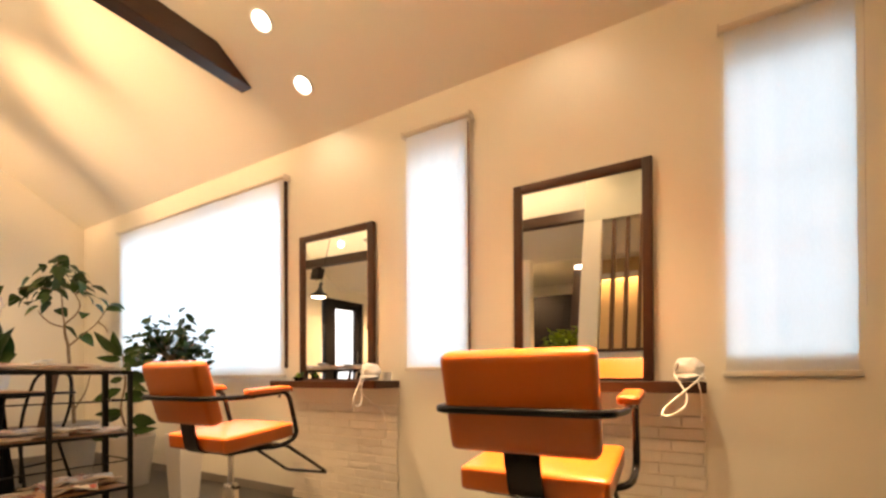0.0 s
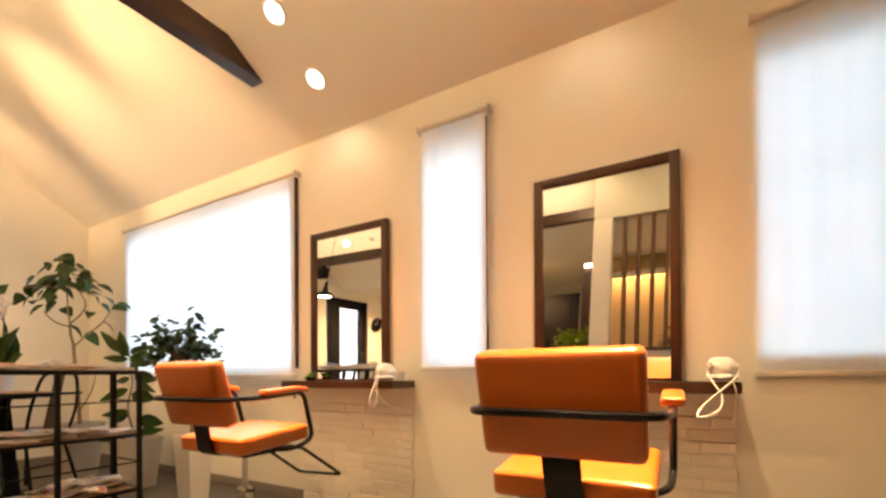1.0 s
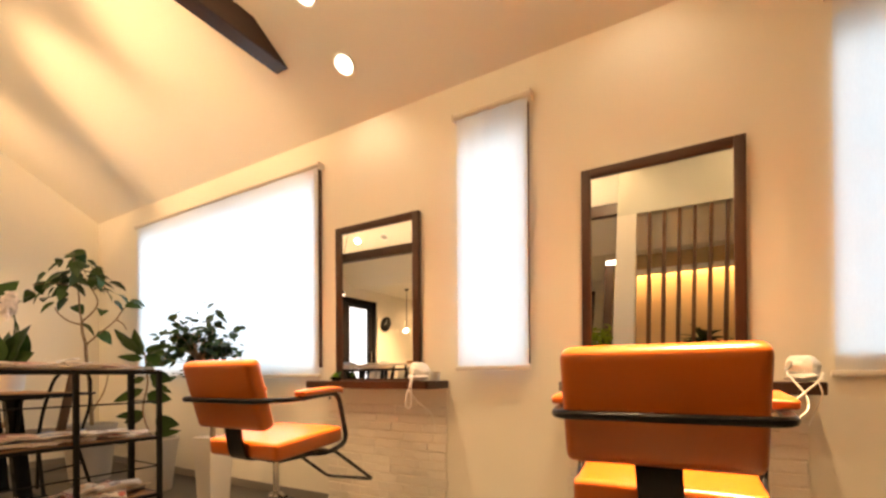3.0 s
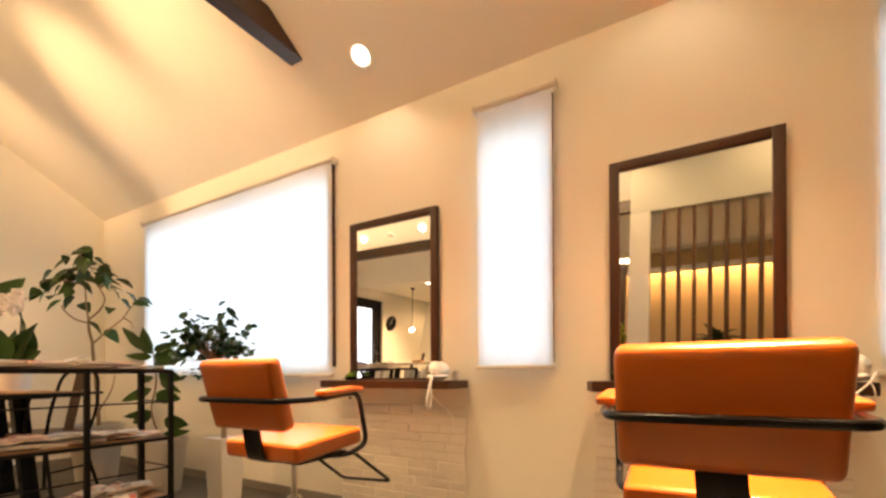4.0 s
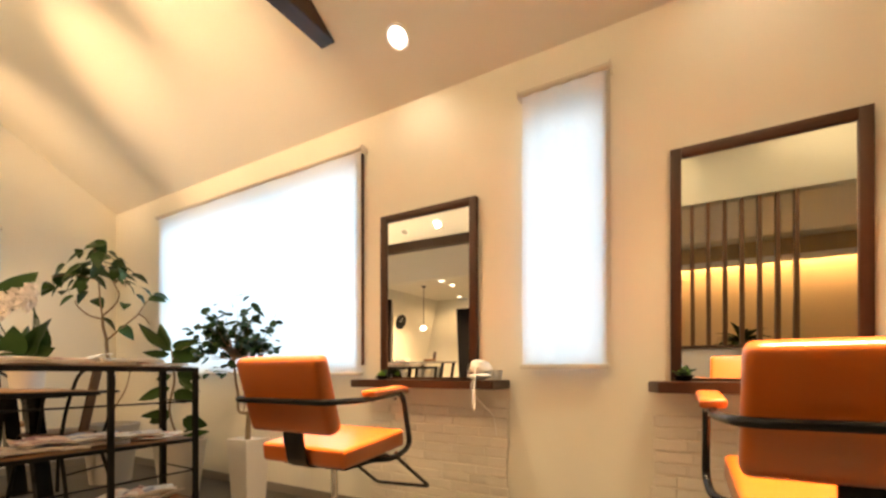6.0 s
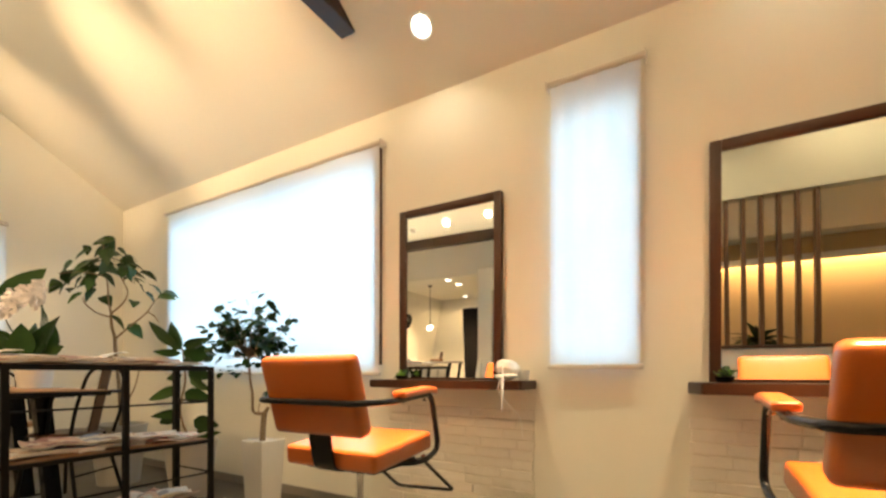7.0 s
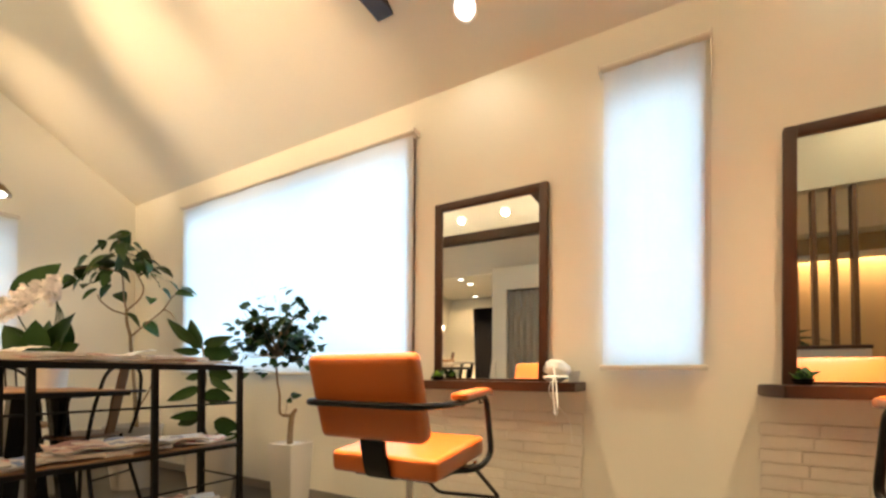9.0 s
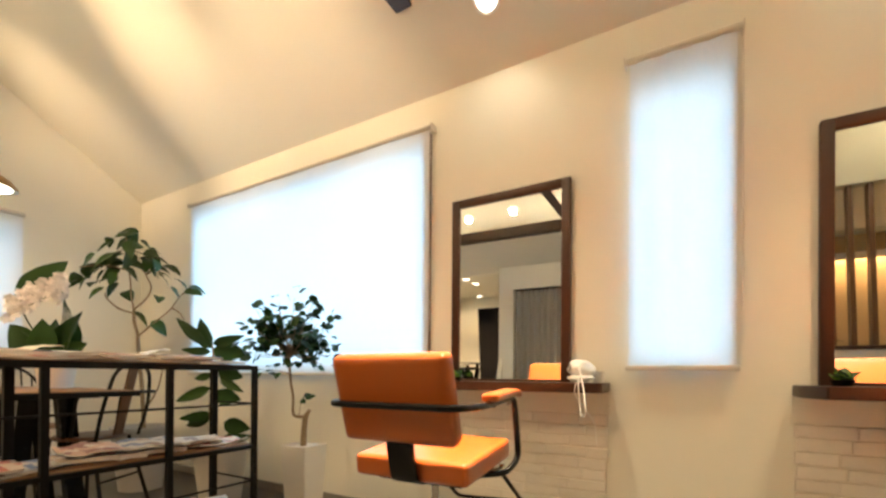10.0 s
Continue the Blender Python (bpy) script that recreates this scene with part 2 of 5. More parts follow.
def part(name, bm, mat, parent, label="", smooth=True):
    o = new(name, put(name, bm, mat, smooth))
    o.parent = parent
    return tagged(o, label)


def solid(name, bm, mat, x=0.0, y=0.0, z=0.0, label="", category="", group="", kind="", smooth=False):
    o = new(name, put(name, bm, mat, smooth))
    o.location = lay(x, y, z)
    return tagged(o, label, category, group, kind)


def box(bm, x0, y0, z0, x1, y1, z1):
    made = bmesh.ops.create_cube(bm, size=1.0, matrix=Matrix.Translation(((x0 + x1) / 2, (y0 + y1) / 2, (z0 + z1) / 2)) @ Matrix.Diagonal((abs(x1 - x0), abs(y1 - y0), abs(z1 - z0), 1)))
    return made["verts"]


def boxes(*rows):
    bm = bmesh.new()
    for r in rows:
        box(bm, *r)
    return bm


def bevelled(x0, y0, z0, x1, y1, z1, r=0.01, seg=2):
    bm = boxes((x0, y0, z0, x1, y1, z1))
    bmesh.ops.bevel(bm, geom=bm.edges[:], offset=r, segments=seg, profile=0.5, affect="EDGES")
    return bm


def cushion(dx, dy, dz, r, seg=4, puff=0.0):
    """A rounded upholstered block, centred, a little swollen."""
    bm = boxes((-dx / 2, -dy / 2, -dz / 2, dx / 2, dy / 2, dz / 2))
    bmesh.ops.bevel(bm, geom=bm.edges[:], offset=r, segments=seg, profile=0.6, affect="EDGES")
    bmesh.ops.subdivide_edges(bm, edges=[e for e in bm.edges if e.calc_length() > 0.1], cuts=5, use_grid_fill=True)
    for v in bm.verts:
        u, w, h = v.co.x / dx * 2, v.co.y / dy * 2, v.co.z / dz * 2
        if dy < dz:
            v.co.y += math.copysign(puff, v.co.y) * max(0, 1 - u * u) * max(0, 1 - h * h)
        else:
            v.co.z += math.copysign(puff, v.co.z) * max(0, 1 - u * u) * max(0, 1 - w * w)
    return bm


def rounded(points, r, n=6):
    """A path through points with its corners rounded to about r."""
    pts = [Vector(p) for p in points]
    out = [pts[0]]
    for a, b, c in zip(pts, pts[1:], pts[2:]):
        u, w = (a - b), (c - b)
        k = min(r, u.length * 0.48, w.length * 0.48)
        p, q = b + u.normalized() * k, b + w.normalized() * k
        for i in range(n + 1):
            s = i / n
            out.append(p * (1 - s) ** 2 + b * 2 * s * (1 - s) + q * s * s)
    out.append(pts[-1])
    return out


def tube(bm, points, r, seg=8, r1=None):
    """A round bar along points, tapering from r to r1."""
    pts = [Vector(p) for p in points]
    r1 = r if r1 is None else r1
    side, rings = None, []
    for i, p in enumerate(pts):
        d = (pts[min(i + 1, len(pts) - 1)] - pts[max(i - 1, 0)]).normalized()
        if side is None:
            side = d.orthogonal().normalized()
        side = (side - d * side.dot(d)).normalized()
        up = d.cross(side)
        k = r + (r1 - r) * i / max(1, len(pts) - 1)
        rings.append([bm.verts.new(p + (side * math.cos(a) + up * math.sin(a)) * k) for a in (2 * math.pi * j / seg for j in range(seg))])
    for a, b in zip(rings, rings[1:]):
        for j in range(seg):
            bm.faces.new((a[j], a[(j + 1) % seg], b[(j + 1) % seg], b[j]))
    bm.faces.new(rings[0][::-1])
    bm.faces.new(rings[-1])
    return bm


def bar(points, r, seg=8, r1=None):
    return tube(bmesh.new(), points, r, seg, r1)


def lathe(profile, seg=24):
    """A turned body from (radius, height) pairs."""
    bm = bmesh.new()
    rings = [[bm.verts.new((max(r, 1e-4) * math.cos(a), max(r, 1e-4) * math.sin(a), z)) for a in (2 * math.pi * j / seg for j in range(seg))] for r, z in profile]
    for a, b in zip(rings, rings[1:]):
        for j in range(seg):
            bm.faces.new((a[j], a[(j + 1) % seg], b[(j + 1) % seg], b[j]))
    bm.faces.new(rings[0][::-1])
    bm.faces.new(rings[-1])
    return bm


def turned(bm, m):
    bm.transform(m)
    return bm


def ribbon(points, width, thick, axis=(1, 0, 0)):
    """A flat strip of that width along points."""
    bm = bmesh.new()
    ax = Vector(axis).normalized() * width / 2
    pts = [Vector(p) for p in points]
    rows = []
    for i, p in enumerate(pts):
        d = (pts[min(i + 1, len(pts) - 1)] - pts[max(i - 1, 0)]).normalized()
        nrm = d.cross(ax).normalized() * thick / 2
        rows.append([bm.verts.new(q) for q in (p - ax - nrm, p + ax - nrm, p + ax + nrm, p - ax + nrm)])
    for a, b in zip(rows, rows[1:]):
        for j in range(4):
            bm.faces.new((a[j], a[(j + 1) % 4], b[(j + 1) % 4], b[j]))
    bm.faces.new(rows[0][::-1])
    bm.faces.new(rows[-1])
    return bm


def batter(bm, base=0.0):
    """Gives a rear part its batter about 1.5 m above the floor."""
    bm.transform(Matrix.Translation((0, 0, 1.5 - base)) @ LEAN @ Matrix.Translation((0, 0, base - 1.5)))
    return bm


# ---- the setting ----
def wall_with_holes(name, x0, x1, z0, tops, y0, y1, holes, label):
    """A wall along x between y0 and y1, with holes (x0, x1, z0, z1)."""
    bm = bmesh.new()
    xs = sorted({x0, x1, *[h[0] for h in holes], *[h[1] for h in holes]})
    for a, b in zip(xs, xs[1:]):
        cut = sorted([h for h in holes if h[0] <= a + 1e-6 and h[1] >= b - 1e-6], key=lambda h: h[2])
        z = z0
        for h in cut:
            if h[2] > z:
                box(bm, a, y0, z, b, y1, h[2])
            z = h[3]
        if z < tops:
            box(bm, a, y0, z, b, y1, tops)
    bmesh.ops.remove_doubles(bm, verts=bm.verts[:], dist=0.0005)
    return solid(name, batter(bm) if name == "wall_inner" else bm, PLASTER, label=label, category="wall", kind="structure")


solid("floor", boxes((WEST - 0.6, SOUTH - 0.2, -0.12, EAST + 0.2, 0.2, 0.0)), FLOOR, label="grey brown smooth vinyl floor", category="floor", kind="structure")
wall_with_holes("wall_north", WEST - 0.2, EAST, 0.0, 2.44, 0.0, 0.2, list(WINDOWS.values()), "cream plastered wall with blind-covered windows")
solid("baseboard", boxes((WEST, -0.012, 0, -2.442, 0, 0.06), (-1.526, -0.012, 0, -0.875, 0, 0.06), (0.048, -0.012, 0, EAST, 0, 0.06)), BASE, label="grey painted baseboard along the plaster wall", category="baseboard", kind="structure")


def gable_wall(name, x0, x1, holes, label):
    """An end wall along y under the vault, with holes (y0, y1, z0, z1)."""
    bm = bmesh.new()
    ys = sorted({SOUTH, RIDGE, 0.0, *([] if holes else [-3.89]), *[h[0] for h in holes], *[h[1] for h in holes]})
    for a, b in zip(ys, ys[1:]):
        z = 0.0
        for h in sorted([h for h in holes if h[0] <= a + 1e-6 and h[1] >= b - 1e-6], key=lambda h: h[2]):
            box(bm, x0, a, z, x1, b, h[2])
            z = h[3]
        vs = box(bm, x0, a, z, x1, b, z + 1)
        for v in vs:
            if v.co.z > z + 0.5:
                v.co.z = max(2.5, vault(v.co.y) + 0.02)
    for v in bm.verts:
        if holes and -4.9 < v.co.y < -3.6:
            v.co.y += 0.3 * (v.co.z - 1.5)
            if v.co.z > 2.3:
                v.co.z = max(2.5, vault(v.co.y) + 0.02)
    return solid(name, bm, PLASTER, label=label, category="wall", kind="structure")


gable_wall("wall_west", WEST - 0.2, WEST, [(-1.79, -0.87, 0.95, 1.98), (-4.866, -3.652, 0.0, 2.20)], "cream plastered gable end wall")
gable_wall("wall_east", EAST, EAST + 0.2, [], "cream plastered gable end wall")
solid("baseboard", boxes((WEST, -3.40, 0, WEST + 0.012, -0.013, 0.06)), BASE, label="grey painted baseboard along the gable wall", category="baseboard", kind="structure")
solid("wall_south", boxes((WEST - 0.2, SOUTH - 0.2, 0, EAST + 0.2, SOUTH, 2.5)), PLASTER, label="cream plastered rear wall", category="wall", kind="structure")

# vaulted ceiling, two slopes, and the flat ceiling behind
bm = bmesh.new()
for (ya, yb) in ((0.2, RIDGE), (RIDGE, -3.89)):
    vs = box(bm, WEST - 0.2, yb, 0, EAST + 0.2, ya, 1)
    for v in vs:
        z = 2.44 - RISE * v.co.y if ya > 0 else vault(min(v.co.y, RIDGE))
        v.co.z = z + (0.12 if v.co.z > 0.5 else 0.0)
solid("ceiling", bm, CEILING, label="cream papered vaulted ceiling", category="ceiling", kind="structure")
solid("ceiling", boxes((WEST - 0.2, SOUTH - 0.2, 2.40, EAST + 0.2, -3.89, 2.52)), CEILING, label="cream flat ceiling of the rear room", category="ceiling", kind="structure")

# inner wall under the rear eave
wall_with_holes("wall_inner", -3.622, -2.05, 0.0, 2.36, -4.04, -3.89, [(-3.40, -2.45, 0.0, 2.03)], "cream plastered inner wall with a curtained opening")
solid("wall_closet", boxes((-3.622, -4.70, 0, -2.40, -4.60, 2.4), (-3.622, -4.60, 0, -3.56, -4.04, 2.4), (-2.46, -4.60, 0, -2.40, -4.04, 2.4)), PLASTER, label="cream plastered closet walls", category="wall", kind="structure")

# slatted partition behind the camera's line
PY = -2.455
solid("partition_wall", boxes((-1.02, PY - 0.06, 0, 0.103, PY + 0.06, 0.97), (-1.02, PY - 0.06, 0.97, -0.835, PY + 0.06, 2.38)), PLASTER, label="white low partition wall with a full-height end", category="wall", kind="structure")
bm = boxes((-1.02, PY - 0.06, 2.38, EAST, PY + 0.06, 3.1))
for v in bm.verts:
    if v.co.z > 3:
        v.co.z = vault(v.co.y) + 0.01
solid("partition_header", bm, DIMHEADER, label="pale header wall above the slats, its dimness put into the grey-green colour", category="wall", kind="structure")
screen = thing("slat_screen", -0.34, PY, 0.97, "dark stained wooden slat screen on a low white partition", "screen")
part("cap", bevelled(-0.493, -0.08, 0, 0.45, 0.08, 0.03, 0.004), DARKWOOD_X, screen)
for i in range(7):
    sx = -0.712 + i * 0.1238 + 0.34
    bm = bevelled(sx - 0.017, -0.045, 0.032, sx + 0.017, 0.045, 1.408, 0.003, 1)
    for v in bm.verts:
        v.co.x += (0.0108 * i - 0.006) * (v.co.z - 0.032) / 1.376
    part("slat", bm, SLATWOOD, screen, smooth=False)

# rear wall with its cove light
solid("wall_cove", boxes((-1.33, -4.55, 0, EAST, -4.40, 2.40)), TANWALL, label="tan plastered wall washed by a light strip", category="wall", kind="structure")
cove = thing("cove_light", 0.45, -4.40, 2.09, "warm light strip under a slim plaster pelmet", "light")
part("pelmet", boxes((-1.75, 0.004, 0.02, 1.8, 0.16, 0.05), (-1.75, 0.14, -0.035, 1.8, 0.16, 0.02)), PLASTER, cove, smooth=False)
part("strip", boxes((-1.75, 0.05, 0.0, 1.8, 0.07, 0.016)), glow("strip_diffuser", (1.0, 0.72, 0.36), 3.0), cove, smooth=False)

# tie beam and long beam
tie = bmesh.new()
xs = (-2.489, -2.387)
prof = [(-0.36, 2.645), (-0.592, 2.787), (-2.712, 2.787), (-2.712, 2.645)]
va = [tie.verts.new((xs[0], y, z)) for y, z in prof]
vb = [tie.verts.new((xs[1], y, z)) for y, z in prof]
tie.faces.new(va[::-1])
tie.faces.new(vb)
for i in range(4):
    tie.faces.new((va[i], va[(i + 1) % 4], vb[(i + 1) % 4], vb[i]))
bmesh.ops.recalc_face_normals(tie, faces=tie.faces[:])
bmesh.ops.bevel(tie, geom=tie.edges[:], offset=0.004, segments=1, affect="EDGES")
solid("tie_beam", tie, BEAMWOOD, label="dark brown wooden tie beam under the vaulted ceiling", category="beam", kind="structure")
solid("long_beam", bevelled(WEST, -2.815, 2.53, -1.02, -2.715, 2.67, 0.004), DARKWOOD_X, label="dark brown long wooden beam under the vault", category="beam", kind="structure")


# ---- windows and blinds ----
def window(name, x, z0, z1, w, bars, reveal_strip=None):
    o = thing(name, x, 0.10, z0, "white aluminium window behind a roller blind", "window", kind="structure")
    h = z1 - z0
    f = 0.035
    part("window_frame", boxes((-w / 2, -0.03, 0, -w / 2 + f, 0.03, h), (w / 2 - f, -0.03, 0, w / 2, 0.03, h), (-w / 2 + f, -0.03, 0, w / 2 - f, 0.03, f), (-w / 2 + f, -0.03, h - f, w / 2 - f, 0.03, h)), BLACKMETAL, o, smooth=False)
    for bx in bars[0]:
        part("mullion", boxes((bx - 0.0014, -0.076, 0.004, bx + 0.0014, -0.070, h - 0.004)), BLACKMETAL, o, smooth=False)
    for bz in bars[1]:
        part("crossbar", boxes((-w / 2, -0.078, bz - 0.0014, w / 2, -0.070, bz + 0.0014)), BLACKMETAL, o, smooth=False)
    # added dark strip stands in for the shaded reveal glimpsed past the blind
    if reveal_strip:
        part("reveal_strip", boxes((reveal_strip[0] - x, -0.126, -0.012, reveal_strip[1] - x, -0.102, h + 0.05)), DARKWOOD, o, "dark strip added for the shaded reveal beside the blind", smooth=False)
    p = part("pane", boxes((-w / 2 + f, -0.003, f, w / 2 - f, 0.003, h - f)), PANE, o, smooth=False)
    p.visible_shadow = False
    return o


window("window_1", -3.6385, 0.912, 2.17, 2.273, ((), ()), (-2.528, -2.494))
window("window_2", -1.2465, 0.914, 2.16, 0.379, ((), ()), (-1.068, -1.052))
window("window_3", 0.311, 0.914, 2.16, 0.394, ((0.02,), (0.16, 0.45, 0.73)))


def roller_blind(x, w, z0, z1, label, gap=0.045):
    o = thing("roller_blind", x, -gap, z0, label, "blind", "roller blinds")
    h = z1 - z0
    bm = bmesh.new()
    n = 16
    cols = [[bm.verts.new((-w / 2 + w * i / n, 0.004 * math.sin(i * 1.7), z)) for z in (0.02, h * 0.33, h * 0.66, h - 0.03)] for i in range(n + 1)]
    for a, b in zip(cols, cols[1:]):
        for j in range(3):
            bm.faces.new((a[j], b[j], b[j + 1], a[j + 1]))
    part("fabric", bm, CLOTH, o, "translucent white fabric")
    part("roller", bar([(-w / 2 - 0.016, 0, h - 0.02), (w / 2 + 0.016, 0, h - 0.02)], 0.0145, 12), IVORY, o)
    part("bottom_rail", bevelled(-w / 2 - 0.012, -0.009, 0, w / 2 + 0.012, 0.009, 0.022, 0.004), IVORY, o)
    for s in (-1, 1):
        part("bracket", bevelled(s * (w / 2 + 0.0195) - 0.003, -0.018, h - 0.038, s * (w / 2 + 0.0195) + 0.003, gap - 0.001, h - 0.003, 0.001, 1), IVORY, o)
    part("pull_cord", bar([(w / 2 + 0.018, -0.016, h - 0.02), (w / 2 + 0.018, -0.016, 0.25)], 0.0018, 5), IVORY, o)
    return o


roller_blind(-3.6535, 2.335, 0.832, 2.256, "wide white roller blind lowered over the window")
roller_blind(-1.2435, 0.396, 0.867, 2.251, "narrow white roller blind lowered over the window")
roller_blind(0.3085, 0.400, 0.829, 2.263, "narrow white roller blind glowing with daylight", 0.013)

# entrance door of dark wood and glass, in the west wall
door = thing("door_1", WEST - 0.09, -4.358, 0.0, "dark wooden entrance door with a tall bright glass pane", "door", kind="structure")
part("door_frame", batter(boxes((-0.05, -0.506, 0, 0.05, -0.44, 2.20), (-0.05, 0.44, 0, 0.05, 0.53, 2.20), (-0.05, 0.66, 0, 0.05, 0.704, 2.20), (-0.05, -0.44, 2.13, 0.05, 0.44, 2.20), (-0.05, 0.53, 2.13, 0.05, 0.66, 2.20))), BLACKDOOR, door, smooth=False)
leaf = part("door_leaf", batter(boxes((-0.025, -0.436, 0.01, 0.025, -0.30, 2.125), (-0.025, 0.25, 0.01, 0.025, 0.436, 2.125), (-0.025, -0.30, 0.01, 0.025, 0.25, 0.12), (-0.025, -0.30, 2.04, 0.025, 0.25, 2.125))), BLACKDOOR, door, smooth=False)
part("pane", batter(boxes((-0.004, -0.30, 0.12, 0.004, 0.25, 2.04))), PANE, door, smooth=False).visible_shadow = False
part("side_pane", batter(boxes((-0.004, 0.53, 0.02, 0.004, 0.66, 2.13))), PANE, door, smooth=False).visible_shadow = False
part("handle", batter(bar(rounded([(0.03, -0.34, 0.85), (0.07, -0.34, 0.85), (0.07, -0.34, 1.2), (0.03, -0.34, 1.2)], 0.02), 0.009)), CHROME, leaf)
solid("backdrop", boxes((-7.8, -10.0, -1.0, -7.75, -1.0, 3.6)), SKYGLOW, label="pale overcast daylight outside the entrance door", category="backdrop", kind="structure")

# window in the west wall and its blind
wwin = thing("window_4", WEST - 0.10, -1.33, 0.95, "aluminium window behind a roller blind", "window", kind="structure")
part("window_frame", boxes((-0.03, -0.46, 0, 0.03, -0.425, 1.03), (-0.03, 0.425, 0, 0.03, 0.46, 1.03), (-0.03, -0.425, 0, 0.03, 0.425, 0.035), (-0.03, -0.425, 0.995, 0.03, 0.425, 1.03)), BLACKMETAL, wwin, smooth=False)
part("pane", boxes((-0.003, -0.425, 0.035, 0.003, 0.425, 0.995)), PANE, wwin, smooth=False).visible_shadow = False
wb = thing("roller_blind", WEST + 0.035, -1.35, 0.885, "white roller blind over the gable wall window", "blind", "roller blinds")
bm = bmesh.new()
cols = [[bm.verts.new((0.003 * math.sin(i * 1.7), -0.505 + 1.01 * i / 12, z)) for z in (0.02, 0.4, 0.8, 1.15)] for i in range(13)]
for a, b in zip(cols, cols[1:]):
    for j in range(3):
        bm.faces.new((a[j], b[j], b[j + 1], a[j + 1]))
part("fabric", bm, CLOTH, wb, "translucent white fabric")
part("roller", bar([(0, -0.515, 1.17), (0, 0.515, 1.17)], 0.018, 12), IVORY, wb)
part("bottom_rail", bevelled(-0.009, -0.515, 0, 0.009, 0.515, 0.022, 0.004), IVORY, wb)


# ---- recessed lamps ----
def downlight(x, y, z, slope, lit=True):
    o = thing("downlight", x, y, z, "round recessed ceiling lamp with a white trim ring, real or added as fill" if lit else "small unlit recessed ceiling lamp with a dark lens", "light", "recessed lamps")
    tilt = Matrix.Rotation(-math.atan(slope), 4, "X")
    ring = lathe([(0.052, -0.002), (0.064, -0.006), (0.066, 0.002), (0.052, 0.004)], 28)
    part("trim_ring", turned(ring, tilt), WHITEPLASTIC, o)
    part("diffuser", turned(lathe([(0.001, -0.004), (0.051, -0.003), (0.052, 0.002), (0.001, 0.003)], 24), tilt), LAMPWHITE if lit else CURTAIN, o)
    return o


downlight(-4.415, -2.91, vault(-2.91) - 0.006, -RISE, False)
# added fill lamps get the same ring and lens as the real ones
for lx, ly in [q[:2] for q in NORTH_LAMPS]:
    downlight(lx, ly, vault(ly) - 0.006, RISE)
for lx, ly, watts in SOUTH_LAMPS:
    downlight(lx, ly, vault(ly) - 0.006, -RISE)
for lx, ly, watts in FLAT_LAMPS:
    downlight(lx, ly, 2.394, 0.0)


# ---- styling stations ----
def station(x, w, cx0, cx1, depth, silver):
    """A framed mirror on the wall over a dark counter; x is the mirror's middle."""
    m = thing("wall_mirror", x, -0.02, 0.8125, "tall wall mirror in a dark stained wooden frame", "mirror", "styling mirrors")
    h, f = 0.977, 0.0415
    part("frame_side", bevelled(-w / 2, -0.018, 0, -w / 2 + f, 0.018, h, 0.004), DARKWOOD, m)
    part("frame_side", bevelled(w / 2 - f, -0.018, 0, w / 2, 0.018, h, 0.004), DARKWOOD, m)
    part("frame_top", bevelled(-w / 2 + f, -0.018, h - f, w / 2 - f, 0.018, h, 0.004), DARKWOOD_X, m)
    part("frame_bottom", bevelled(-w / 2 + f, -0.016, 0, w / 2 - f, 0.016, 0.012, 0.003), DARKWOOD_X, m)
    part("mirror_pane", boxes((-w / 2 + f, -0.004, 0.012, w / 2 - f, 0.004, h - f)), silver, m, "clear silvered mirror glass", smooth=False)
    c = thing("counter", (cx0 + cx1) / 2, 0, 0.770, "dark stained wooden wall counter", "counter", "styling counters")
    hw = (cx1 - cx0) / 2
    bm = bmesh.new()
    outline = [(-hw, -0.003), (-hw, 0.12 - depth), (-hw + 0.045, -depth), (hw - 0.01, -depth), (hw, 0.01 - depth), (hw, -0.003)]
    lo = [bm.verts.new((px, py, 0)) for px, py in outline]
    hi = [bm.verts.new((px, py, 0.042)) for px, py in outline]
    bm.faces.new(lo)
    bm.faces.new(hi[::-1])
    for i in range(len(lo)):
        j = (i + 1) % len(lo)
        bm.faces.new((lo[j], lo[i], hi[i], hi[j]))
    bmesh.ops.recalc_face_normals(bm, faces=bm.faces[:])
    bmesh.ops.bevel(bm, geom=bm.edges[:], offset=0.003, segments=2, affect="EDGES")
    part("top", bm, DARKWOOD_X, c)
    return m


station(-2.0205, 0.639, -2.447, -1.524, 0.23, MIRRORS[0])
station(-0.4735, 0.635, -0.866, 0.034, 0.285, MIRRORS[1])


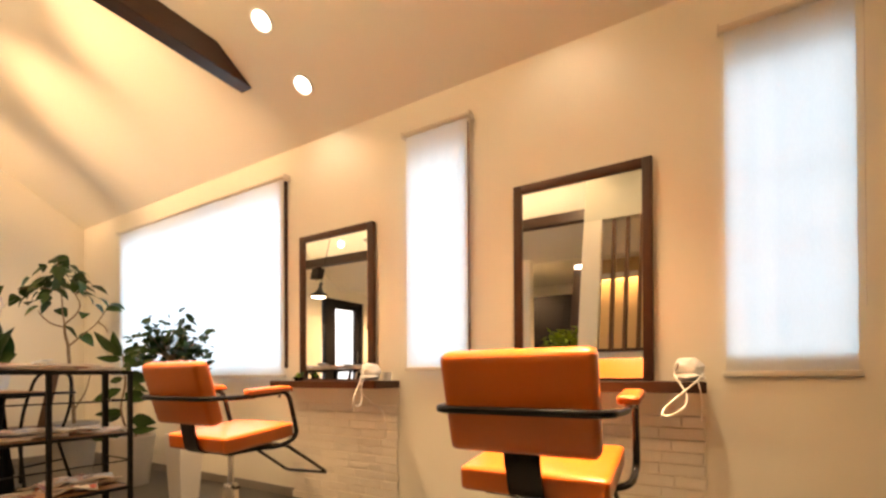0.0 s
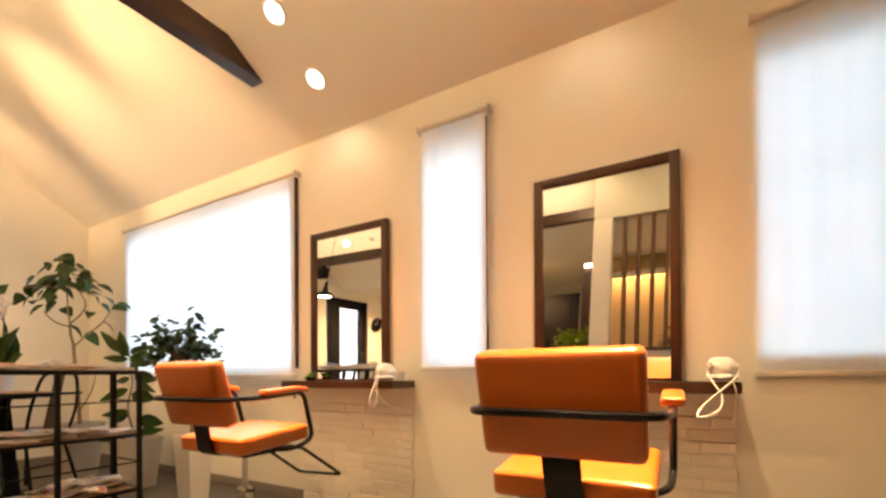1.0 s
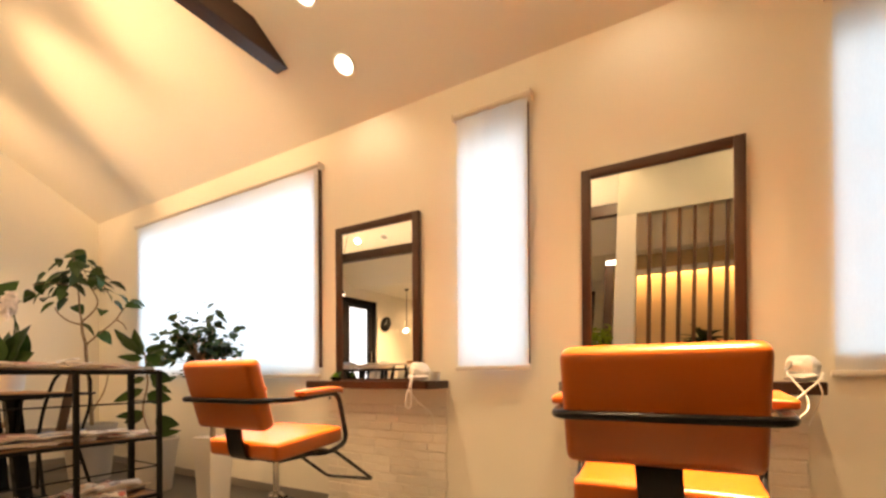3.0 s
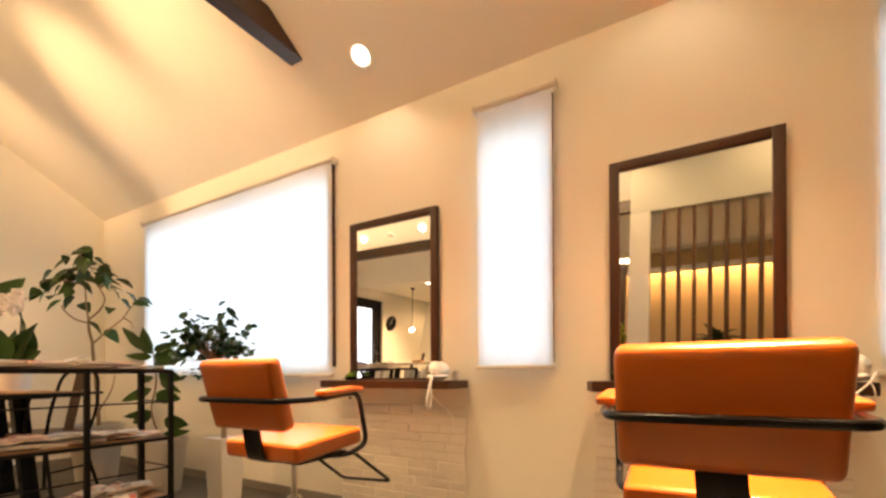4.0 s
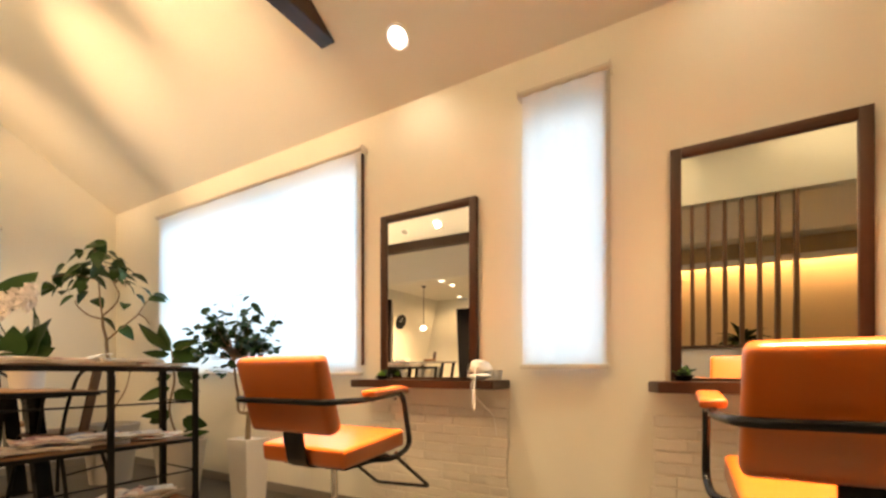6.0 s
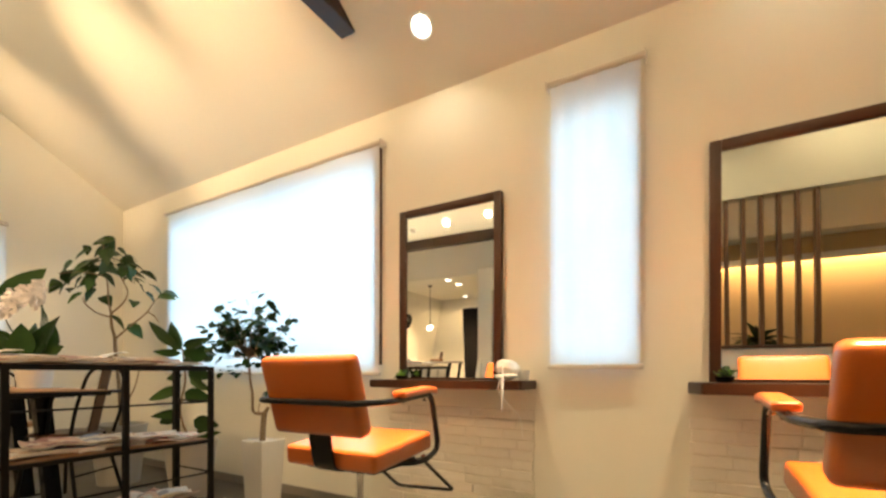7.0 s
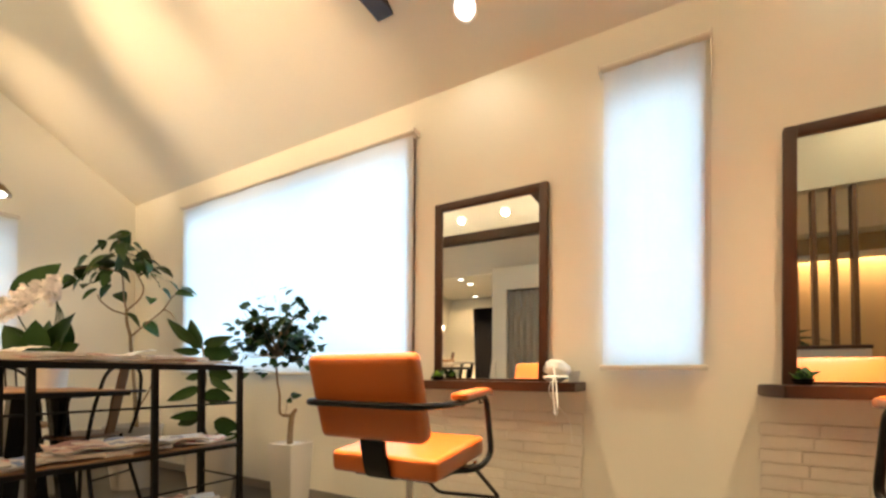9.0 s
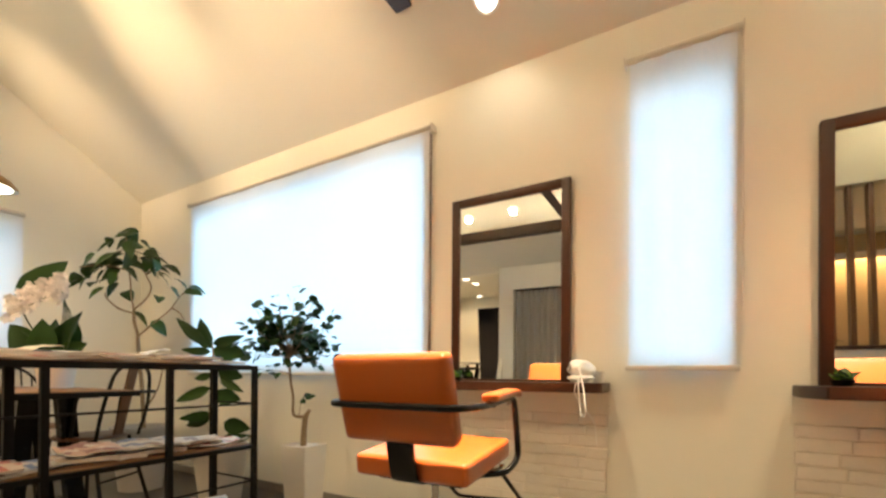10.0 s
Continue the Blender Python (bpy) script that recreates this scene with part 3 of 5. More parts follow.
# ---- styling chairs ----
def styling_chair(x, y, yaw, label):
    o = thing("styling_chair", x, y, 0, label, "chair", "styling chairs")
    turn = Matrix.Rotation(radians(yaw), 4, "Z")

    def add(name, bm, mat, lab=""):
        return part(name, turned(bm, turn), mat, o, lab)

    back = turned(cushion(0.418, 0.068, 0.288, 0.029, 4, 0.006), Matrix.Translation((-0.017, -0.231, 0.768)) @ Matrix.Rotation(radians(16), 4, "X"))
    add("backrest", back, LEATHER, "orange vinyl back cushion")
    seat = turned(cushion(0.424, 0.395, 0.074, 0.020, 4, 0.008), Matrix.Translation((-0.006, 0.018, 0.552)) @ Matrix.Rotation(radians(5), 4, "X"))
    add("seat", seat, LEATHER, "orange vinyl seat cushion")
    add("back_bracket", ribbon(rounded([(-0.018, -0.204, 0.665), (-0.016, -0.205, 0.61), (-0.008, -0.187, 0.498), (-0.004, -0.09, 0.486), (0, 0.045, 0.488)], 0.03), 0.100, 0.008), BLACKMETAL, "flat black steel bracket")
    half, mid = 0.253, -0.011
    path = rounded([(-0.12, 0.02, 0.495), (mid - half + 0.01, 0.09, 0.497), (mid - half, 0.205, 0.535), (mid - half, 0.142, 0.768), (mid - half, -0.09, 0.750), (mid - half, -0.14, 0.748), (mid - half + 0.03, -0.291, 0.748),
                    (mid + half - 0.022, -0.291, 0.748), (mid + half, -0.14, 0.748), (mid + half, -0.09, 0.750), (mid + half, 0.142, 0.768), (mid + half, 0.205, 0.535), (mid + half - 0.01, 0.09, 0.497), (0.12, 0.02, 0.495)], 0.05, 6)
    add("arm_frame", bar(path, 0.0115, 10), BLACKMETAL, "bent black steel tube")
    for side in (-1, 1):
        pad = cushion(0.060, 0.245, 0.025, 0.0115, 3, 0.002)
        for v in pad.verts:
            if v.co.y > 0.08:
                v.co.z -= (v.co.y - 0.08) ** 2 * 7
        add("armrest", turned(pad, Matrix.Translation((mid + side * half, 0.030, 0.7785)) @ Matrix.Rotation(radians(4.0), 4, "X")), LEATHER, "orange padded armrest")
        for sy in (-0.06, 0.09):
            add("arm_screw", turned(lathe([(0.001, 0.0), (0.009, 0.0), (0.009, 0.004), (0.006, 0.006), (0.006, 0.012)], 12), Matrix.Translation((mid + side * half, sy, 0.7385))), CHROME)
    add("footrest", bar(rounded([(-0.13, 0.08, 0.492), (-0.13, 0.185, 0.485), (-0.135, 0.475, 0.278), (0.165, 0.498, 0.286), (0.165, 0.200, 0.487), (0.165, 0.09, 0.492)], 0.03), 0.009, 8), BLACKMETAL, "black steel footrest loop")
    for side in (-1, 1):
        add("hinge_bolt", turned(lathe([(0.001, -0.008), (0.012, -0.008), (0.014, 0.0), (0.012, 0.008), (0.001, 0.010)], 14), Matrix.Translation((0.02 + side * 0.162, 0.19, 0.497)) @ Matrix.Rotation(radians(90), 4, "Y")), CHROME)
    add("seat_plate", bevelled(-0.16, -0.12, 0.482, 0.16, 0.16, 0.504, 0.004), BLACKMETAL)
    add("column", lathe([(0.0135, 0.30), (0.0135, 0.45), (0.04, 0.458), (0.04, 0.482)], 20), CHROME, "chrome lift column")
    add("sleeve", lathe([(0.050, 0.03), (0.050, 0.055), (0.036, 0.062), (0.036, 0.300), (0.030, 0.312), (0.0136, 0.314)], 24), CHROME)
    add("base", lathe([(0.25, 0.0), (0.25, 0.012), (0.21, 0.024), (0.06, 0.034)], 36), CHROME, "round chrome floor base")
    add("pump_lever", bar(rounded([(0.028, -0.01, 0.305), (0.06, -0.02, 0.30), (0.10, -0.03, 0.315)], 0.03), 0.007), BLACKMETAL)
    return o


styling_chair(-1.992, -0.78, 2.0, "orange vinyl styling chair with black tube arms at the farther mirror")
styling_chair(-0.405, -0.775, 2.0, "orange vinyl styling chair with black tube arms at the nearer mirror")


# ---- magazine rack ----
RX0, RX1 = -3.335, -3.012
POSTS = [-0.765, -1.153, -1.541, -1.929]
rack = thing("magazine_rack", RX1, POSTS[0], 0, "black iron open rack with wooden shelves full of magazines", "rack")
dep = RX0 - RX1
for py in POSTS:
    part("post", boxes((-0.011, py - POSTS[0] - 0.011, 0, 0.011, py - POSTS[0] + 0.011, 0.8785)), IRON, rack, smooth=False)
    if py == POSTS[1]:
        continue
    part("post", boxes((dep - 0.014, py - POSTS[0] - 0.014, 0, dep + 0.014, py - POSTS[0] + 0.014, 0.8785)), IRON, rack, smooth=False)
ln = POSTS[-1] - POSTS[0]
for z, t in ((0.88, 0.022), (0.505, 0.018), (0.18, 0.018)):
    part("shelf_frame", boxes((-0.0095, ln - 0.0095, z - t, 0.0095, 0.0095, z), (dep - 0.0095, ln - 0.0095, z - t, dep + 0.0095, 0.0095, z), (dep + 0.0095, -0.008, z - t + 0.001, -0.0095, 0.008, z - 0.001), (dep + 0.0095, ln - 0.008, z - t + 0.001, -0.0095, ln + 0.008, z - 0.001)), IRON, rack, smooth=False)
    part("shelf_board", boxes((dep + 0.013, ln + 0.01, z - 0.012, -0.013, -0.011, z + 0.003)), OAK, rack, "worn oak board", smooth=False)
for z in (0.70, 0.335):
    part("rail", bar([(0, ln, z), (0, 0, z)], 0.0045, 6), IRON, rack)
    part("rail", bar([(0, 0, z), (dep, 0, z)], 0.0045, 6), IRON, rack)


def cover(name, a, b, c):
    """Printed magazine cover with blocks of colour."""
    m = material(name, a, 0.35, spread=0.05, bump=0.0)
    n, l = m.node_tree.nodes, m.node_tree.links
    co, vo, mx = n.new("ShaderNodeTexCoord"), n.new("ShaderNodeTexVoronoi"), n.new("ShaderNodeValToRGB")
    vo.inputs["Scale"].default_value = 20
    vo.distance = "CHEBYCHEV"
    l.new(co.outputs["Object"], vo.inputs["Vector"])
    sep = n.new("ShaderNodeSeparateColor")
    l.new(vo.outputs["Color"], sep.inputs["Color"])
    l.new(sep.outputs[0], mx.inputs["Fac"])
    mx.color_ramp.interpolation = "CONSTANT"
    mx.color_ramp.elements[0].color = (*a, 1)
    mx.color_ramp.elements[1].position, mx.color_ramp.elements[1].color = 0.50, (*b, 1)
    e = mx.color_ramp.elements.new(0.74)
    e.color = (*c, 1)
    l.new(mx.outputs["Color"], n["Principled BSDF"].inputs["Base Color"])
    return m


COVERS = [cover("magazine_cover_pale", (0.80, 0.71, 0.60), (0.34, 0.28, 0.25), (0.55, 0.14, 0.10)),
          cover("magazine_cover_blue", (0.72, 0.69, 0.64), (0.14, 0.22, 0.42), (0.30, 0.17, 0.12)),
          cover("magazine_cover_rose", (0.70, 0.48, 0.36), (0.82, 0.77, 0.70), (0.30, 0.10, 0.09)),
          cover("magazine_cover_white", (0.72, 0.70, 0.66), (0.34, 0.30, 0.30), (0.62, 0.50, 0.40))]


KINDS = ("pale worn magazine lying flat on the rack", "blue and white magazine lying on the rack", "rose printed magazine lying on the rack", "white glossy magazine lying on the rack")


def page(width, depth, z0, z1, rise, rumple, seed, way=1):
    """A curved, rumpled block of pages from the spine outwards, its edges at z0 and z1."""
    bm = bmesh.new()
    n, m = 8, 6
    r = random.Random(seed)
    a, b, c = r.uniform(2, 5), r.uniform(0, 6), r.uniform(3, 6)
    grid = []
    for z in (z0, z1):
        for i in range(n + 1):
            u = i / n
            for j in range(m + 1):
                v = j / m - 0.5
                lift = rise * math.sin(math.pi * min(1.0, u * 1.15) ** 0.7) + rumple * (0.5 + 0.5 * math.sin(a * u * 3 + b + c * v)) * (0.35 + u)
                grid.append(bm.verts.new((way * u * width, v * depth * (1 + 0.03 * math.sin(b + 4 * u)), z + lift)))
    q, w = (n + 1) * (m + 1), m + 1
    for i in range(n):
        for j in range(m):
            k = i * w + j
            bm.faces.new([grid[t] for t in (k, k + 1, k + w + 1, k + w)])
            bm.faces.new([grid[q + t] for t in (k, k + w, k + w + 1, k + 1)])
    rim = [j for j in range(m + 1)] + [i * w + m for i in range(1, n + 1)] + [n * w + j for j in range(m - 1, -1, -1)] + [i * w for i in range(n - 1, 0, -1)]
    for k, t in zip(rim, rim[1:] + rim[:1]):
        bm.faces.new([grid[e] for e in (k, q + k, q + t, t)])
    bmesh.ops.recalc_face_normals(bm, faces=bm.faces[:])
    return bm


def magazine(x, y, z, yaw, k, curl, thick, rumple=0.0):
    """A closed magazine, its spine along the depth of the sheet."""
    o = thing("magazine", x, y, z, KINDS[k], "magazine", "magazines")
    m = Matrix.Rotation(radians(yaw), 4, "Z") @ Matrix.Translation((-0.1025, 0, 0))
    seed = int(abs(x * 1000 + y * 7000 + z * 300))
    part("paper_block", turned(page(0.205, 0.27, 0.0, thick, curl, rumple, seed), m), PAPER, o)
    part("cover", turned(page(0.206, 0.271, thick + 0.0004, thick + 0.0012, curl, rumple, seed), m), COVERS[k], o)
    return o


def open_magazine(x, y, z, yaw, rise, rumple, label):
    """A magazine lying open, both halves arching up from the spine."""
    o = thing("open_magazine", x, y, z, label, "magazine", "open magazines")
    m = Matrix.Rotation(radians(yaw), 4, "Z")
    for way in (-1, 1):
        seed = int(abs(x * 900 + y * 5000)) + way
        half = part("page_block", turned(page(0.20, 0.27, 0.0, 0.006, rise, rumple, seed, way), m), PAPER, o)
        part("printed_page", turned(page(0.20, 0.268, 0.0064, 0.0068, rise, rumple, seed, way), m), COVERS[1 if way > 0 else 2], half, "printed colour page")
    return o


rng = random.Random(11)
# top board, a thin layer of worn magazines
for i in range(8):
    magazine(-3.174 + rng.uniform(-0.03, 0.03), -0.90 - i * 0.117 + rng.uniform(-0.015, 0.015), 0.8845 + (i % 2) * 0.014, rng.uniform(-14, 14), (0, 3, 0, 2, 0, 3, 0, 1)[i], rng.uniform(0.004, 0.012), rng.uniform(0.006, 0.012), 0.006)
# middle board
for y, yaw, k, lift, rum in ((-0.885, 10, 0, 0.004, 0.012), (-1.000, -16, 3, 0.010, 0.014), (-1.57, 12, 1, 0.006, 0.010), (-1.70, -10, 0, 0.005, 0.008), (-1.82, 8, 2, 0.005, 0.008)):
    magazine(-3.17 + rng.uniform(-0.02, 0.02), y, 0.5095 + 0.016 * (k == 3 or k == 0 and y < -1), yaw, k, lift, rng.uniform(0.006, 0.010), rum)
magazine(-3.18, -1.18, 0.5095, 5, 0, 0.004, 0.016, 0.006)
magazine(-3.18, -1.33, 0.5095, -7, 3, 0.004, 0.016, 0.006)
open_magazine(-3.195, -1.235, 0.536, 80, 0.010, 0.010, "open magazine with coloured pictures and curling pages")
# lowest board, a rumpled heap
for y, yaw, k, lift, rum, up in ((-0.905, 8, 2, 0.012, 0.026, 0.0), (-1.03, -20, 0, 0.012, 0.030, 0.0), (-1.15, 14, 2, 0.010, 0.026, 0.0), (-1.30, -8, 3, 0.008, 0.018, 0.0), (-1.45, 10, 0, 0.006, 0.012, 0.0),
                                 (-1.62, -6, 1, 0.006, 0.010, 0.0), (-1.78, 9, 2, 0.006, 0.010, 0.0), (-0.93, -24, 3, 0.010, 0.030, 0.026), (-1.06, 30, 2, 0.014, 0.034, 0.028)):
    magazine(-3.17 + rng.uniform(-0.03, 0.03), y, 0.1845 + up, yaw, k, lift, rng.uniform(0.006, 0.012), rum)
# loose white sheets bent up from the layer on the top board
for y, yaw, rise, lab in ((-1.125, 84, 0.034, "bluish white sheet of paper bent upwards on the rack"), (-1.50, 100, 0.026, "cream sheet of paper bulging on the rack")):
    o = thing("paper_sheet", -3.17, y, 0.912, lab, "paper", "loose sheets")
    part("sheet", turned(page(0.09, 0.13, 0.0, 0.0012, rise * 0.25, 0.006, int(-y * 100)), Matrix.Rotation(radians(yaw), 4, "Z") @ Matrix.Translation((-0.055, 0, 0)) @ Matrix.Rotation(-rise * 9, 4, "Y")), SHEET if y > -1.3 else PAPER, o)


# ---- plants ----
def leaf_mesh(name, length, width, mat, droop=0.25, fold=0.15, tip=1.0, n=6):
    """A leaf from its stalk along +x, folded at the midrib and drooping."""
    bm = bmesh.new()
    rows = []
    for i in range(n + 1):
        s = i / n
        w = width / 2 * math.sin(math.pi * (s ** 0.8)) ** 0.8 * (1 - 0.25 * s * tip) + 0.0006
        z = -droop * length * s * s
        rows.append([bm.verts.new((length * s, k * w, z + abs(k) * fold * w + (0.04 * w * math.sin(i * 2.1) if k else 0))) for k in (-1, -0.5, 0, 0.5, 1)])
    for a, b in zip(rows, rows[1:]):
        for j in range(4):
            bm.faces.new((a[j], b[j], b[j + 1], a[j + 1]))
    me = bpy.data.meshes.new(name)
    bm.to_mesh(me)
    bm.free()
    me.materials.append(mat)
    me.shade_smooth()
    return me


def leaf_at(me, parent, base, p, yaw, pitch, roll, size, name="leaf"):
    """A leaf of the thing at base, stalk end at p."""
    o = new(name, me)
    o.parent = parent
    o.matrix_basis = Matrix.Translation(lay(*p) - lay(*base)) @ Euler((radians(roll), radians(-pitch), radians(yaw)), "XYZ").to_matrix().to_4x4() @ Matrix.Scale(size, 4)
    return o


def local(path, base):
    return [Vector(p) - Vector(base) for p in path]


def spline(points, n=6):
    """A smooth path through points."""
    p = [Vector(q) for q in points]
    p = [p[0] * 2 - p[1], *p, p[-1] * 2 - p[-2]]
    out = []
    for a, b, c, d in zip(p, p[1:], p[2:], p[3:]):
        for i in range(n):
            s = i / n
            out.append(0.5 * ((2 * b) + (c - a) * s + (2 * a - 5 * b + 4 * c - d) * s * s + (3 * b - a - 3 * c + d) * s ** 3))
    out.append(p[-2])
    return out


def round_pot(o, r0, r1, h):
    pot = part("pot", lathe([(r0, 0), (r1, h - 0.02), (r1 + 0.006, h - 0.018), (r1 + 0.006, h), (r1 - 0.012, h), (r1 - 0.02, h - 0.05), (0.001, h - 0.05)], 32), POTGREY, o, "pale grey glazed round pot")
    part("soil", lathe([(0.001, h - 0.046), (r1 - 0.021, h - 0.046), (r1 - 0.021, h - 0.040), (0.001, h - 0.032)], 20), SOIL, pot)


def beside(base, u, z, w=0.0):
    """A point u to the side of base and w behind it, seen across the room."""
    return Vector((base[0] + u * WAY[1] + w * WAY[0], base[1] - u * WAY[0] + w * WAY[1], z))


FACING = Vector((-WAY[0], -WAY[1], 0.0))


def leaf_to(me, parent, base, p, tip, size, turn=0.0, name="leaf"):
    """A leaf from p towards tip with its broad side to the room."""
    x = (lay(*tip) - lay(*p)).normalized()
    face = Matrix.Rotation(radians(turn), 3, "Z") @ FACING
    z = (face - x * face.dot(x)).normalized()
    y = z.cross(x)
    o = new(name, me)
    o.parent = parent
    m = Matrix((x, y, z)).transposed().to_4x4()
    o.matrix_basis = Matrix.Translation(lay(*p) - lay(*base)) @ m @ Matrix.Scale(size, 4)
    return o


# tall tree with broad leaves in the corner
TREE = (-4.70, -0.46, 0.0)
tree = thing("potted_tree", *TREE, "tall thin-stemmed tree with broad green leaves in a pale grey pot", "plant")
round_pot(tree, 0.135, 0.185, 0.455)
trunk = [beside(TREE, u, z) for u, z in ((0.02, 0.40), (0.0, 0.75), (-0.03, 1.04), (-0.034, 1.12), (-0.06, 1.22), (-0.064, 1.31))]
BRANCH_PATHS = [((-0.064, 1.28, 0.0), (-0.15, 1.31, -0.03), (-0.22, 1.375, -0.05), (-0.235, 1.42, -0.06)),
         ((-0.064, 1.306, 0.0), (-0.10, 1.42, 0.02), (-0.115, 1.54, 0.03), (-0.138, 1.73, 0.02), (-0.125, 1.87, 0.0)),
         ((-0.064, 1.306, 0.0), (0.006, 1.405, 0.04), (0.02, 1.49, 0.06), (-0.01, 1.57, 0.05), (-0.067, 1.685, 0.03)),
         ((-0.027, 1.116, 0.0), (0.064, 1.208, 0.02), (0.175, 1.32, 0.05), (0.238, 1.42, 0.06), (0.30, 1.456, 0.06)),
         ((0.185, 1.33, 0.05), (0.246, 1.294, 0.04), (0.288, 1.24, 0.03)),
         ((-0.12, 1.60, 0.0), (-0.25, 1.62, -0.05), (-0.40, 1.60, -0.08)),
         ((-0.01, 1.58, 0.05), (0.06, 1.62, 0.06), (0.12, 1.56, 0.05)),
         ((0.01, 0.55, 0.0), (0.10, 0.72, 0.02), (0.14, 0.90, 0.03))]
part("trunk", bar(local(spline(trunk), TREE), 0.015, 8, 0.010), BARK, tree)
for lb in BRANCH_PATHS:
    part("limb", bar(local(spline([beside(TREE, u, z, w) for u, z, w in lb]), TREE), 0.0075, 6, 0.0035), BARK, tree)
BROAD = leaf_mesh("broad_leaf", 0.17, 0.115, LEAF, 0.45, 0.18, n=8)
SPOTS = [(-0.446, 1.59), (-0.327, 1.67), (-0.223, 1.79), (-0.125, 1.88), (-0.04, 1.79), (-0.011, 1.75), (-0.25, 1.69), (-0.194, 1.73), (-0.067, 1.67), (-0.094, 1.60), (0.053, 1.65),
         (0.095, 1.66), (-0.318, 1.47), (-0.171, 1.47), (0.154, 1.37), (0.202, 1.45), (0.272, 1.50), (0.36, 1.41), (0.375, 1.45), (-0.063, 1.26), (0.05, 1.20), (0.117, 1.54), (-0.277, 1.60),
         (-0.16, 1.62), (-0.12, 1.74), (-0.10, 1.82), (-0.05, 1.70), (-0.38, 1.60), (-0.21, 1.66)]
rng = random.Random(5)
for u, z in SPOTS:
    away = math.degrees(math.atan2(-WAY[0], WAY[1])) + (180 if u < -0.1 else 0)
    for twin in range(3 if u < 0.14 and z > 1.55 else 2 if u < 0.14 and z > 1.4 else 1):
        p = beside(TREE, u * 0.92 + twin * rng.uniform(-0.05, 0.05), z - twin * rng.uniform(0.0, 0.06), rng.uniform(-0.09, 0.09))
        leaf_at(BROAD, tree, TREE, p + Vector((0, 0, 0.03)), away + rng.uniform(-70, 70), rng.uniform(-42, 8), rng.uniform(-45, 45), rng.uniform(0.56, 0.88))

# rubber plant with large leaves
RUB = (-3.859, -0.385, 0.0)
rub = thing("rubber_plant", *RUB, "rubber plant with large glossy leaves in a pale grey pot", "plant")
round_pot(rub, 0.12, 0.165, 0.385)
stem = spline([beside(RUB, u, z) for u, z in ((0.0, 0.35), (-0.02, 0.42), (-0.056, 0.50), (-0.074, 0.62), (-0.04, 0.79), (-0.05, 0.92), (-0.062, 1.03))])
part("stem", bar(local(stem, RUB), 0.009, 8, 0.006), BARK, rub)
part("stem", bar(local(spline([beside(RUB, u, z, 0.04) for u, z in ((0.01, 0.36), (0.03, 0.46), (0.02, 0.53))]), RUB), 0.008, 8, 0.005), BARK, rub)
LARGE = leaf_mesh("large_leaf", 0.25, 0.17, LEAF, 0.12, 0.22, n=8)
SLIM = leaf_mesh("slim_leaf", 0.25, 0.085, LEAF, 0.12, 0.25, n=8)
# leaf, stalk end and tip as side and height, depth of the tip
for me, u0, z0, u1, z1, w in ((SLIM, -0.093, 1.040, -0.332, 1.195, 0.02), (LARGE, -0.070, 1.005, -0.160, 1.195, 0.0), (SLIM, -0.057, 1.035, 0.155, 1.078, -0.05), (LARGE, -0.057, 1.000, 0.140, 0.970, 0.06),
                              (SLIM, -0.070, 0.985, -0.246, 0.990, -0.04), (LARGE, -0.050, 0.945, 0.040, 0.880, -0.06), (LARGE, -0.020, 0.868, 0.126, 0.812, 0.03), (SLIM, -0.010, 0.815, 0.147, 0.725, -0.04),
                              (LARGE, -0.045, 0.715, 0.106, 0.662, 0.05), (SLIM, -0.060, 0.835, -0.214, 0.800, 0.04), (SLIM, -0.070, 0.750, -0.286, 0.658, -0.03), (SLIM, -0.062, 0.565, -0.280, 0.484, 0.05),
                              (SLIM, -0.064, 0.580, -0.250, 0.545, -0.05), (LARGE, 0.018, 0.522, 0.178, 0.474, 0.02), (SLIM, -0.040, 0.420, -0.265, 0.350, -0.06), (SLIM, 0.010, 0.420, 0.208, 0.432, -0.03)):
    p, q = beside(RUB, u0, z0), beside(RUB, u1, z1, w)
    leaf_to(me, rub, RUB, p, q, (q - p).length / 0.245, 18 if u1 > u0 else -18)

# ficus with a twisted stem in a tall square pot
RIGHT = math.degrees(math.atan2(-WAY[0], WAY[1]))
FIC = (-3.058, -0.413, 0.0)
fic = thing("ficus", *FIC, "small-leaved ficus with a twisted stem in a tall square white pot", "plant")
bm = boxes((-0.088, -0.088, 0, 0.088, 0.088, 0.455))
for v in bm.verts:
    if v.co.z < 0.1:
        v.co.x *= 0.74
        v.co.y *= 0.74
top = [f for f in bm.faces if f.normal.z > 0.9][0]
bmesh.ops.inset_region(bm, faces=[top], thickness=0.012)
for v in top.verts:
    v.co.z -= 0.03
bmesh.ops.bevel(bm, geom=[e for e in bm.edges if e.calc_length() > 0.15], offset=0.003, segments=2, affect="EDGES")
part("pot", turned(bm, Matrix.Rotation(radians(4), 4, "Z")), POT, fic, "tall tapered square white pot")
part("gravel", turned(boxes((-0.074, -0.074, 0.428, 0.074, 0.074, 0.447)), Matrix.Rotation(radians(4), 4, "Z")), GRAVEL, fic, "white gravel", smooth=False)
part("stem", bar(local(spline([beside(FIC, u, z) for u, z in ((-0.006, 0.43), (-0.002, 0.52), (0.004, 0.60))]), FIC), 0.017, 10, 0.015), BARK, fic, "thick pale lower stem")
part("stem_stub", bar(local(spline([beside(FIC, u, z) for u, z in ((0.003, 0.59), (0.014, 0.62), (0.030, 0.645))]), FIC), 0.015, 8, 0.009), BARK, fic)
